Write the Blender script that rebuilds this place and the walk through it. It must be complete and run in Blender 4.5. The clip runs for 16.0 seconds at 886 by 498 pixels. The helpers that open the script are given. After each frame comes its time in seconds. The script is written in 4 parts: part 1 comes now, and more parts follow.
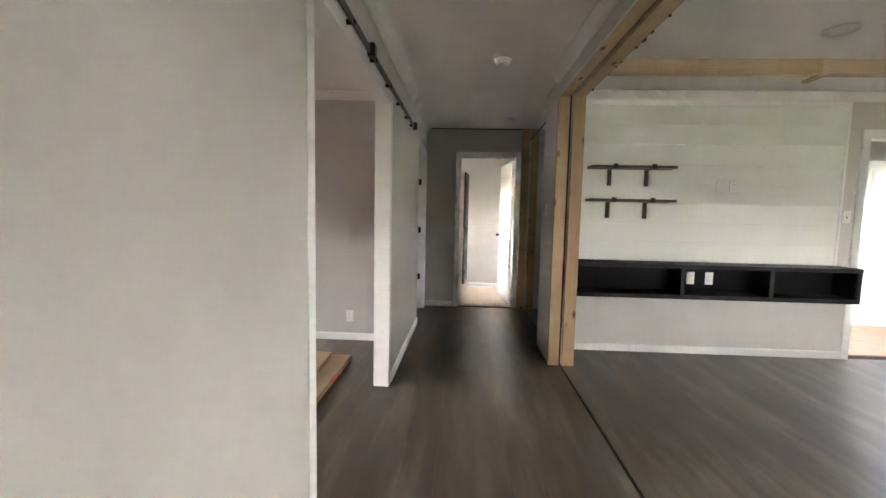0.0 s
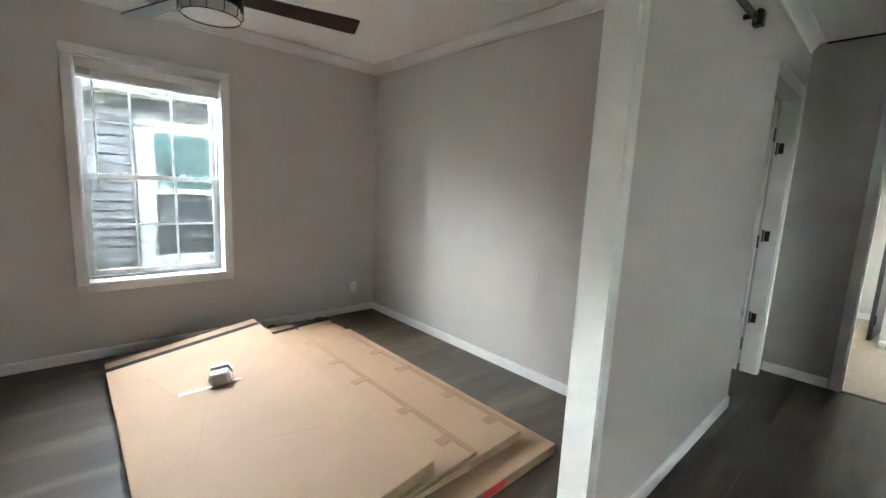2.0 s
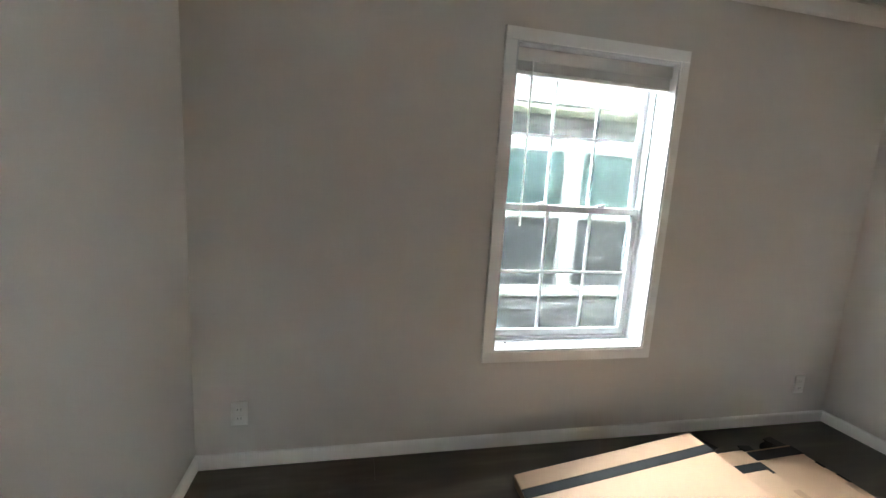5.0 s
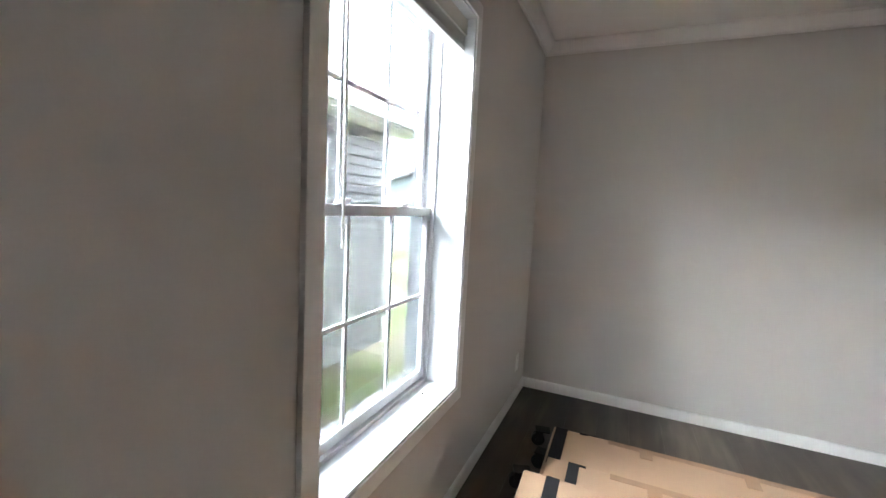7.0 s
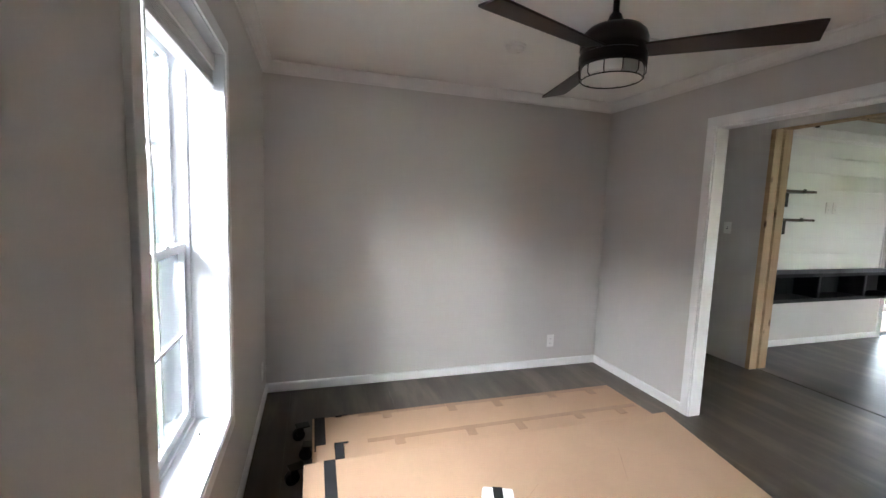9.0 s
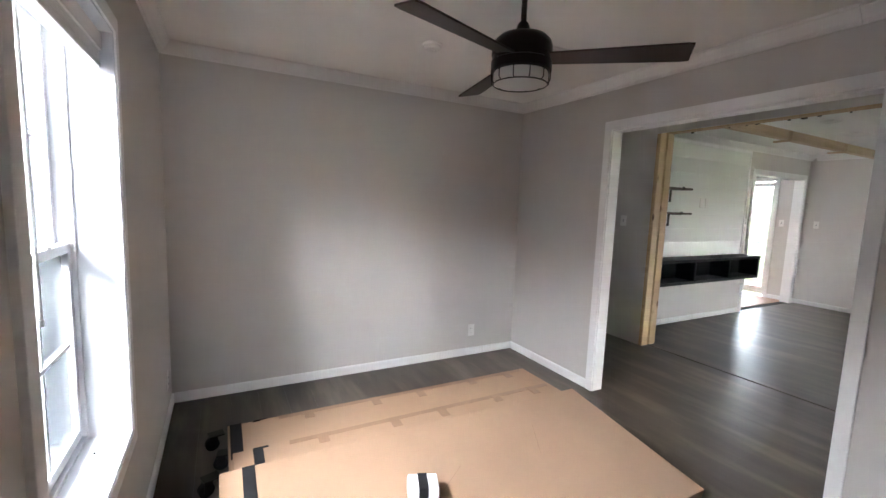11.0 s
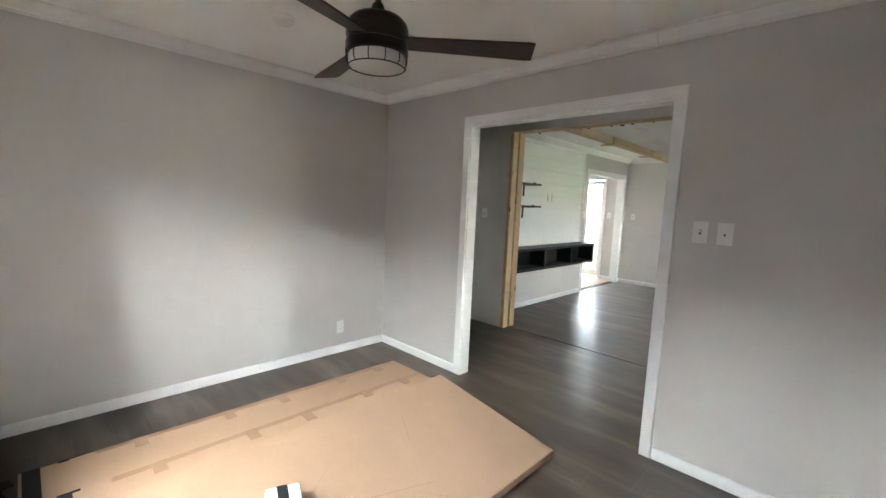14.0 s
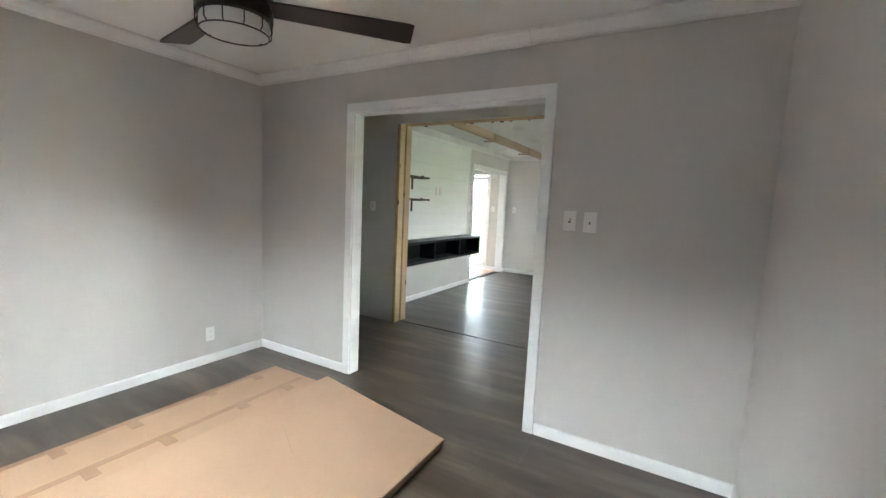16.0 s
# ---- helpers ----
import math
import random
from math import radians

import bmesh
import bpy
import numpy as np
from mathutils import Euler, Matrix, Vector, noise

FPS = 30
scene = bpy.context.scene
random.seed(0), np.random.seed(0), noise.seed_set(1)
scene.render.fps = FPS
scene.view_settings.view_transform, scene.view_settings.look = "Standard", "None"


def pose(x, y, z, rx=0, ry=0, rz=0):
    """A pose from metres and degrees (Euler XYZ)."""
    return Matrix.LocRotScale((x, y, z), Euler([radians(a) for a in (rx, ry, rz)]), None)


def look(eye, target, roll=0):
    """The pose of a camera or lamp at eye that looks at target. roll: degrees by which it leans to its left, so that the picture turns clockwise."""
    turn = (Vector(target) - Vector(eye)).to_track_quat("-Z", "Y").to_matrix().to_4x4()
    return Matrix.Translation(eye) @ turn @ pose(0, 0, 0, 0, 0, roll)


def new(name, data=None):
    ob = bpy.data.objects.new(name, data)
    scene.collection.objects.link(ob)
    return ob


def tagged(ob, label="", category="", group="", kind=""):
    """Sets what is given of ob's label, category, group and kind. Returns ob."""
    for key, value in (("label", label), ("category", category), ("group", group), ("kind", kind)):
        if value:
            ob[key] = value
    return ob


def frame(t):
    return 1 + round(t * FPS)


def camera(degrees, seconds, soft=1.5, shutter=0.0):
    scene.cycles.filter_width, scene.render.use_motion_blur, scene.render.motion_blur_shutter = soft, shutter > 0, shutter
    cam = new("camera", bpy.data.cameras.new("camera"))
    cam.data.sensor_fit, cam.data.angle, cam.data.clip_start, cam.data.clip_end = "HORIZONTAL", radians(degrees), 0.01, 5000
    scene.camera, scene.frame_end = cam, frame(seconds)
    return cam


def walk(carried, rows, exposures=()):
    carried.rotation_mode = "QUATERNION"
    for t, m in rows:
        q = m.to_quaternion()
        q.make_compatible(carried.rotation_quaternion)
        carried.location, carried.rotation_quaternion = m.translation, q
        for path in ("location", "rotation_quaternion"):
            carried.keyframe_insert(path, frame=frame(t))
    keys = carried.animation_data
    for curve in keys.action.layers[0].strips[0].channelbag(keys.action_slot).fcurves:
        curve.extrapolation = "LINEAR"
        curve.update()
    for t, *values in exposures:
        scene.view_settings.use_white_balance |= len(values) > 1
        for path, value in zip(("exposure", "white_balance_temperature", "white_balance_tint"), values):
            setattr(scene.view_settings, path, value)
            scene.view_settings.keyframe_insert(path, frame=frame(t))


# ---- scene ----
cam = camera(93.8, 16.0)
PATH = [
    (0, (0.633, -0.051, 1.294), (0.533, 1.939, 1.122), 1.2),
    (0.5, (0.823, 0.382, 1.311), (0.678, 2.367, 1.11), 1.6),
    (1, (0.818, 0.814, 1.304), (0.352, 2.747, 1.086), 2.7),
    (1.5, (0.817, 1.234, 1.331), (-0.14, 2.97, 1.069), 2.8),
    (2, (0.689, 1.649, 1.305), (-0.772, 2.983, 1.013), 2.8),
    (2.2, (0.656, 1.764, 1.325), (-0.946, 2.921, 1.019), 3.1),
    (2.5, (0.505, 1.808, 1.348), (-1.26, 2.685, 1.011), 3.4),
    (3, (0.148, 1.793, 1.364), (-1.79, 2.128, 0.999), 3.2),
    (3.2, (0.034, 1.84, 1.35), (-1.929, 1.949, 0.985), 3.0),
    (5.5, (-1.354, 0.86, 1.37), (-3.191, 1.612, 1.123), 3.5),
    (5.7, (-1.484, 0.85, 1.352), (-3.216, 1.826, 1.126), 3.2),
    (6, (-1.731, 0.918, 1.297), (-3.258, 2.191, 1.085), 3.1),
    (6.5, (-2.067, 0.865, 1.335), (-3.232, 2.478, 1.135), 2.8),
    (7, (-2.354, 1.011, 1.297), (-3.15, 2.834, 1.094), 3.0),
    (7.5, (-2.585, 0.979, 1.327), (-2.973, 2.933, 1.147), 2.2),
    (8, (-2.511, 0.881, 1.308), (-2.466, 2.872, 1.124), 1.9),
    (8.5, (-2.632, 0.836, 1.404), (-2.257, 2.791, 1.218), 1.9),
    (9, (-2.617, 0.709, 1.471), (-2.019, 2.606, 1.261), 2.0),
    (11.5, (-2.625, 0.668, 1.479), (-1.622, 2.384, 1.256), 2.2),
    (12, (-2.618, 0.667, 1.473), (-1.531, 2.331, 1.249), 2.3),
    (12.5, (-2.6, 0.668, 1.469), (-1.437, 2.279, 1.245), 2.3),
    (13, (-2.594, 0.666, 1.457), (-1.353, 2.218, 1.236), 2.5),
    (13.5, (-2.583, 0.681, 1.446), (-1.257, 2.162, 1.224), 2.5),
    (14, (-2.546, 0.679, 1.447), (-1.127, 2.071, 1.224), 2.5),
    (14.5, (-2.531, 0.684, 1.439), (-1.029, 1.987, 1.217), 2.4),
    (15, (-2.511, 0.682, 1.44), (-0.929, 1.885, 1.217), 2.5),
    (15.5, (-2.494, 0.682, 1.434), (-0.837, 1.78, 1.212), 2.6),
    (16, (-2.457, 0.694, 1.419), (-0.73, 1.677, 1.197), 2.7),
]
EXPOSURES = [(0.0, 9.15, 6570, 15), (1.0, 9.4, 6470, 9), (2.0, 9.2, 6020, 5), (2.5, 9.2, 5960, 2), (3.2, 9.2, 5910, 1),
             (6.0, 9.23, 6250, 7), (7.0, 8.93, 6050, 9), (8.0, 8.93, 6000, 10), (9.0, 8.98, 6020, 11), (11.5, 9.1, 6050, 14),
             (13.0, 9.15, 6000, 11), (14.0, 9.35, 6080, 7), (16.0, 9.45, 5930, 5)]
walk(cam, [(t, look(eye, target, roll)) for t, eye, target, roll in PATH], EXPOSURES)

# ---- world and light ----
world = bpy.data.worlds.new("overcast_sky")
scene.world = world
world.use_nodes = True
wn = world.node_tree
sky = wn.nodes.new("ShaderNodeTexSky")
sky.sky_type = "NISHITA"
sky.sun_disc = False
sky.sun_elevation = radians(5)
sky.sun_rotation = radians(260)
sky.dust_density = 1.5
sky.air_density = 1.0
grey_sky = wn.nodes.new("ShaderNodeHueSaturation")
grey_sky.inputs["Saturation"].default_value = 0.12
wn.links.new(sky.outputs[0], grey_sky.inputs["Color"])
wn.links.new(grey_sky.outputs[0], wn.nodes["Background"].inputs[0])
wn.nodes["Background"].inputs[1].default_value = 0.15
sun_data = bpy.data.lights.new("sun", "SUN")
sun_data.energy = 0.62
sun_data.angle = radians(110)
sun_data.color = (1.0, 0.99, 0.97)
sun = new("sun", sun_data)
sun.matrix_world = look((-17.0, -2.8, 0.8), (0, 0, 0))

# ---- materials ----
def nodes_of(name):
    m = bpy.data.materials.new(name)
    m.use_nodes = True
    nt = m.node_tree
    return m, nt, nt.nodes["Principled BSDF"]


def coords(nt, scale=(1, 1, 1), per_object=False, whole=False):
    """Texture space: an object's own, shifted at random from object to object, or the place's as a whole."""
    tc = nt.nodes.new("ShaderNodeTexCoord")
    mp = nt.nodes.new("ShaderNodeMapping")
    mp.inputs["Scale"].default_value = scale
    if whole:
        nt.links.new(nt.nodes.new("ShaderNodeNewGeometry").outputs["Position"], mp.inputs["Vector"])
        return mp.outputs[0]
    if per_object:
        info = nt.nodes.new("ShaderNodeObjectInfo")
        mul = nt.nodes.new("ShaderNodeMath")
        mul.operation = "MULTIPLY"
        mul.inputs[1].default_value = 57.0
        add = nt.nodes.new("ShaderNodeVectorMath")
        nt.links.new(info.outputs["Random"], mul.inputs[0])
        nt.links.new(tc.outputs["Object"], add.inputs[0])
        nt.links.new(mul.outputs[0], add.inputs[1])
        nt.links.new(add.outputs[0], mp.inputs["Vector"])
    else:
        nt.links.new(tc.outputs["Object"], mp.inputs["Vector"])
    return mp.outputs[0]


def noise_tex(nt, vec, scale, detail=4.0, rough=0.55):
    n = nt.nodes.new("ShaderNodeTexNoise")
    n.inputs["Scale"].default_value = scale
    n.inputs["Detail"].default_value = detail
    n.inputs["Roughness"].default_value = rough
    nt.links.new(vec, n.inputs["Vector"])
    return n.outputs[0]


def ramp(nt, fac, stops):
    r = nt.nodes.new("ShaderNodeValToRGB")
    while len(r.color_ramp.elements) < len(stops):
        r.color_ramp.elements.new(0.5)
    for e, (p, c) in zip(r.color_ramp.elements, stops):
        e.position = p
        e.color = (*c, 1)
    nt.links.new(fac, r.inputs[0])
    return r.outputs[0]


def mixed(nt, fac, a, b, mode="MIX"):
    x = nt.nodes.new("ShaderNodeMix")
    x.data_type = "RGBA"
    x.blend_type = mode
    for sock, v in ((x.inputs["Factor"], fac), (x.inputs["A"], a), (x.inputs["B"], b)):
        if isinstance(v, (int, float)):
            sock.default_value = v
        elif isinstance(v, tuple):
            sock.default_value = (*v, 1)
        else:
            nt.links.new(v, sock)
    return x.outputs["Result"]


def bump(nt, bsdf, height, strength, distance=0.002):
    b = nt.nodes.new("ShaderNodeBump")
    b.inputs["Strength"].default_value = strength
    b.inputs["Distance"].default_value = distance
    nt.links.new(height, b.inputs["Height"])
    nt.links.new(b.outputs[0], bsdf.inputs["Normal"])


def plain(name, col, rough=0.5, metal=0.0, vary=0.08, scale=6.0, fine=120.0, relief=0.15, coat=0.0, stretch=(1, 1, 1)):
    """A painted, moulded or printed surface: slow tone changes, fine grain and relief."""
    m, nt, b = nodes_of(name)
    v = coords(nt, stretch)
    lo = tuple(c * (1 - vary) for c in col)
    hi = tuple(min(1, c * (1 + vary)) for c in col)
    slow = ramp(nt, noise_tex(nt, v, scale), [(0.3, lo), (0.7, hi)])
    grain = noise_tex(nt, v, fine, 2.0)
    speck = ramp(nt, grain, [(0.3, (0.9, 0.9, 0.9)), (0.7, (1, 1, 1))])
    nt.links.new(mixed(nt, 0.2, slow, speck, "MULTIPLY"), b.inputs["Base Color"])
    b.inputs["Roughness"].default_value = rough
    b.inputs["Metallic"].default_value = metal
    b.inputs["Coat Weight"].default_value = coat
    bump(nt, b, grain, relief, 0.001)
    return m


def wood(name, stops, along, rough=0.5, grain=1.0, relief=0.25, per_object=True, knots=False, tone=0.0, coat=0.0):
    """Timber or plank with grain along one axis (0, 1 or 2)."""
    m, nt, b = nodes_of(name)
    sc = [14.0 * grain] * 3
    sc[along] = 0.9 * grain
    v = coords(nt, tuple(sc), per_object)
    g = noise_tex(nt, v, 1.0, 6.0, 0.62)
    col = ramp(nt, g, stops)
    fs = [160.0] * 3
    fs[along] = 5.0
    f = noise_tex(nt, coords(nt, tuple(fs), per_object), 1.0, 3.0)
    col = mixed(nt, 0.5, col, ramp(nt, f, [(0.3, (0.72, 0.72, 0.72)), (0.7, (1, 1, 1))]), "MULTIPLY")
    if tone:
        info = nt.nodes.new("ShaderNodeObjectInfo")
        t = ramp(nt, info.outputs["Random"], [(0.0, (1 - tone,) * 3), (1.0, (1, 1, 1))])
        col = mixed(nt, 1.0, col, t, "MULTIPLY")
    if knots:
        ks = [13.0] * 3
        ks[along] = 5.5
        vo = nt.nodes.new("ShaderNodeTexVoronoi")
        vo.inputs["Scale"].default_value = 1.0
        nt.links.new(coords(nt, tuple(ks), per_object), vo.inputs["Vector"])
        k = ramp(nt, vo.outputs["Distance"], [(0.10, (1, 1, 1)), (0.26, (0, 0, 0))])
        pick = nt.nodes.new("ShaderNodeSeparateColor")
        nt.links.new(vo.outputs["Color"], pick.inputs[0])
        some = ramp(nt, pick.outputs[0], [(0.62, (0, 0, 0)), (0.66, (1, 1, 1))])
        k = mixed(nt, 1.0, k, some, "MULTIPLY")
        col = mixed(nt, k, col, (0.10, 0.045, 0.018))
    nt.links.new(col, b.inputs["Base Color"])
    b.inputs["Roughness"].default_value = rough
    b.inputs["Coat Weight"].default_value = coat
    bump(nt, b, f, relief, 0.001)
    return m


def plank_material():
    """Brown-grey vinyl plank: broad soft figure along y, faint fine grain, slight tone change from plank to plank."""
    m, nt, b = nodes_of("dark_plank")
    broad = noise_tex(nt, coords(nt, (5.5, 0.9, 1.0), whole=True), 1.0, 3.5, 0.55)
    col = ramp(nt, broad, [(0.32, (0.028, 0.0200, 0.0138)), (0.50, (0.054, 0.0405, 0.0285)), (0.68, (0.125, 0.099, 0.073))])
    streak = noise_tex(nt, coords(nt, (26.0, 1.1, 1.0), True), 1.0, 5.0, 0.6)
    col = mixed(nt, 0.55, col, ramp(nt, streak, [(0.3, (0.68, 0.68, 0.68)), (0.7, (1, 1, 1))]), "MULTIPLY")
    fine = noise_tex(nt, coords(nt, (170.0, 6.0, 1.0), True), 1.0, 2.0)
    col = mixed(nt, 0.22, col, ramp(nt, fine, [(0.3, (0.7, 0.7, 0.7)), (0.7, (1, 1, 1))]), "MULTIPLY")
    nt.links.new(col, b.inputs["Base Color"])
    b.inputs["Roughness"].default_value = 0.34
    b.inputs["Specular IOR Level"].default_value = 0.52
    bump(nt, b, fine, 0.05, 0.001)
    return m


FLOOR = plank_material()
PAINT = plain("greige_wallboard", (0.600, 0.575, 0.545), 0.62, vary=0.025, scale=1.3, fine=210, relief=0.04)
CEIL = plain("ceiling_paint", (0.90, 0.89, 0.865), 0.8, vary=0.02, scale=2.0, fine=190, relief=0.2)
TRIM = plain("white_trim", (0.84, 0.84, 0.835), 0.36, vary=0.015, fine=90, relief=0.05)
CROWNPAINT = plain("crown_paint", (0.80, 0.79, 0.77), 0.55, vary=0.02, fine=90, relief=0.05)
VINYL = plain("white_vinyl", (0.64, 0.655, 0.675), 0.32, vary=0.01, fine=60, relief=0.03)
PLATE = plain("white_plastic", (0.82, 0.81, 0.78), 0.3, vary=0.01, fine=80, relief=0.02)
SLOT = plain("socket_slot", (0.10, 0.10, 0.10), 0.5, vary=0.05)
SUBFLOOR = plain("floor_base", (0.02, 0.017, 0.014), 0.8)
PINE = wood("raw_pine", [(0.2, (0.42, 0.27, 0.145)), (0.5, (0.53, 0.36, 0.205)), (0.8, (0.61, 0.45, 0.285))], 2, 0.62, 0.7, 0.3, True, True)
PINE_Y = wood("raw_pine_beam", [(0.2, (0.42, 0.27, 0.145)), (0.5, (0.53, 0.36, 0.205)), (0.8, (0.61, 0.45, 0.285))], 1, 0.62, 0.7, 0.3, True, True)
PINE_X = wood("pale_pine_beam", [(0.2, (0.46, 0.33, 0.21)), (0.5, (0.56, 0.415, 0.275)), (0.8, (0.63, 0.49, 0.345))], 0, 0.6, 0.6, 0.25, True, False)
SHIPLAP = plain("white_shiplap", (0.80, 0.815, 0.78), 0.5, vary=0.018, scale=3.0, fine=70, relief=0.06, stretch=(0.25, 1, 1))
CHARCOAL = wood("charcoal_stain", [(0.2, (0.012, 0.012, 0.013)), (0.6, (0.020, 0.020, 0.022)), (0.9, (0.032, 0.033, 0.035))], 0, 0.5, 0.8, 0.2, False)
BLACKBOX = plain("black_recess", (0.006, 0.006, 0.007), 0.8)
SHELFWOOD = wood("dark_shelf_wood", [(0.2, (0.025, 0.015, 0.010)), (0.6, (0.055, 0.034, 0.022)), (0.9, (0.09, 0.06, 0.04))], 0, 0.5, 1.0, 0.3)
BLACKMETAL = plain("black_metal", (0.018, 0.017, 0.016), 0.42, 0.6, vary=0.1, fine=200, relief=0.08)
BRONZE = plain("bronze_fan_metal", (0.022, 0.016, 0.013), 0.30, 0.7, vary=0.12, fine=160, relief=0.05)
BLADE = wood("espresso_blade", [(0.2, (0.018, 0.009, 0.007)), (0.6, (0.034, 0.018, 0.013)), (0.9, (0.05, 0.028, 0.02))], 0, 0.36, 0.8, 0.1, False)
FROST = plain("frosted_glass", (0.78, 0.76, 0.72), 0.35, vary=0.02, fine=50, relief=0.02)
CARD = plain("kraft_cardboard", (0.380, 0.252, 0.160), 0.72, vary=0.06, scale=2.2, fine=150, relief=0.12, stretch=(1, 1, 1))
# Side faces' shade is put into this darker tone, also used for creases.
CARD_EDGE = plain("shaded_cardboard_edge", (0.31, 0.205, 0.125), 0.8, vary=0.14, scale=18, fine=220, relief=0.4)
TAPE = plain("brown_packing_tape", (0.275, 0.165, 0.090), 0.28, vary=0.08, scale=12, fine=60, relief=0.1)
BLACKTAPE = plain("black_tape", (0.012, 0.012, 0.013), 0.6, vary=0.15, scale=14, fine=80, relief=0.1)
REDTAPE = plain("red_tape", (0.62, 0.03, 0.035), 0.4, vary=0.08, scale=20)
PALEWOOD = plain("pale_foam_strip", (0.68, 0.58, 0.45), 0.7, vary=0.06, scale=12)
PAPER = plain("white_carton", (0.78, 0.78, 0.77), 0.55, vary=0.03, scale=20)
GREYCARD = plain("grey_carton", (0.42, 0.40, 0.38), 0.65, vary=0.05, scale=20)
SLAT = plain("blind_slat", (0.74, 0.73, 0.71), 0.45, vary=0.03)
CARPET = plain("beige_carpet", (0.52, 0.43, 0.34), 0.95, vary=0.10, scale=30, fine=400, relief=1.0)
TILE_OR = plain("terracotta_vinyl", (0.50, 0.30, 0.20), 0.5, vary=0.12, scale=9)
DARKDOOR = plain("dark_door_paint", (0.055, 0.055, 0.058), 0.45, vary=0.06)
SIDING = plain("grey_vinyl_siding", (0.25, 0.25, 0.26), 0.55, vary=0.06, scale=2.5, fine=140, relief=0.15)
TANSIDING = plain("tan_skirting", (0.28, 0.27, 0.24), 0.6, vary=0.06)
FARSIDING = plain("pale_blue_siding", (0.15, 0.185, 0.20), 0.6, vary=0.05)
ROOF = plain("grey_shingle_roof", (0.21, 0.20, 0.20), 0.85, vary=0.12, scale=9, fine=60, relief=0.6)
GUTTER = plain("cream_gutter", (0.80, 0.80, 0.73), 0.45, vary=0.04)
LEAFCOL = plain("grass_blade", (0.15, 0.20, 0.055), 0.6, vary=0.25, scale=8)

for dull in (CHARCOAL, BLACKBOX, BLACKTAPE):
    dull.node_tree.nodes["Principled BSDF"].inputs["Specular IOR Level"].default_value = 0.22


def lawn_material():
    m, nt, b = nodes_of("lawn_soil")
    v = coords(nt)
    g = ramp(nt, noise_tex(nt, v, 40.0, 6), [(0.3, (0.10, 0.135, 0.04)), (0.7, (0.20, 0.24, 0.085))])
    dirt = ramp(nt, noise_tex(nt, v, 60.0, 4), [(0.3, (0.20, 0.16, 0.11)), (0.7, (0.33, 0.27, 0.20))])
    patch = ramp(nt, noise_tex(nt, v, 0.9, 5), [(0.50, (0, 0, 0)), (0.60, (1, 1, 1))])
    nt.links.new(mixed(nt, patch, g, dirt), b.inputs["Base Color"])
    b.inputs["Roughness"].default_value = 0.95
    bump(nt, b, noise_tex(nt, v, 70.0, 5), 0.8, 0.02)
    return m


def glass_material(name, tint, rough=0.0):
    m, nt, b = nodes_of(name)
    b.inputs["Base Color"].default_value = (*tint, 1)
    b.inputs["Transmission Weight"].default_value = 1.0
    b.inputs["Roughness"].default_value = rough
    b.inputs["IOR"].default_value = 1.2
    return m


LAWN = lawn_material()
# Tinted far darker than clear glass, to hold down the bright view outdoors.
GLASS = glass_material("view_dimming_glass", (0.050, 0.053, 0.056))
SCREEN = plain("insect_screen", (0.125, 0.13, 0.135), 0.5, vary=0.12, scale=3.0, fine=220, relief=0.2)
FARGLASS = plain("neighbour_glass", (0.10, 0.17, 0.165), 0.06, vary=0.2, scale=1.5, fine=3, relief=0.0)

# ---- building helpers ----
BASE = {}


def box(bm, x0, x1, y0, y1, z0, z1, bev=0.0):
    ret = bmesh.ops.create_cube(bm, size=1)
    vs = ret["verts"]
    for v in vs:
        v.co = Vector((x0 + (v.co.x + 0.5) * (x1 - x0), y0 + (v.co.y + 0.5) * (y1 - y0), z0 + (v.co.z + 0.5) * (z1 - z0)))
    if bev:
        es = {e for v in vs for e in v.link_edges}
        bmesh.ops.bevel(bm, geom=list(es), offset=bev, segments=2, affect="EDGES", profile=0.6)
    return bm


def prism(bm, pts, z0, z1, bev=0.0):
    lo = [bm.verts.new((x, y, z0)) for x, y in pts]
    hi = [bm.verts.new((x, y, z1)) for x, y in pts]
    n = len(pts)
    bm.faces.new(lo[::-1])
    bm.faces.new(hi)
    for i in range(n):
        bm.faces.new((lo[i], lo[(i + 1) % n], hi[(i + 1) % n], hi[i]))
    if bev:
        es = {e for v in lo + hi for e in v.link_edges}
        bmesh.ops.bevel(bm, geom=list(es), offset=bev, segments=2, affect="EDGES", profile=0.5)
    return bm


def tube(bm, p0, p1, r0, r1=None, seg=16):
    r1 = r0 if r1 is None else r1
    p0, p1 = Vector(p0), Vector(p1)
    d = p1 - p0
    m = Matrix.Translation((p0 + p1) / 2) @ d.to_track_quat("Z", "Y").to_matrix().to_4x4()
    bmesh.ops.create_cone(bm, cap_ends=True, segments=seg, radius1=r0, radius2=r1, depth=d.length, matrix=m)
    return bm


def lathe(bm, prof, cx, cy, seg=40):
    rings = []
    for r, z in prof:
        rings.append([bm.verts.new((cx + r * math.cos(2 * math.pi * i / seg), cy + r * math.sin(2 * math.pi * i / seg), z)) for i in range(seg)])
    for a, b in zip(rings, rings[1:]):
        for i in range(seg):
            bm.faces.new((a[i], a[(i + 1) % seg], b[(i + 1) % seg], b[i]))
    bm.faces.new(rings[0][::-1])
    bm.faces.new(rings[-1])
    return bm


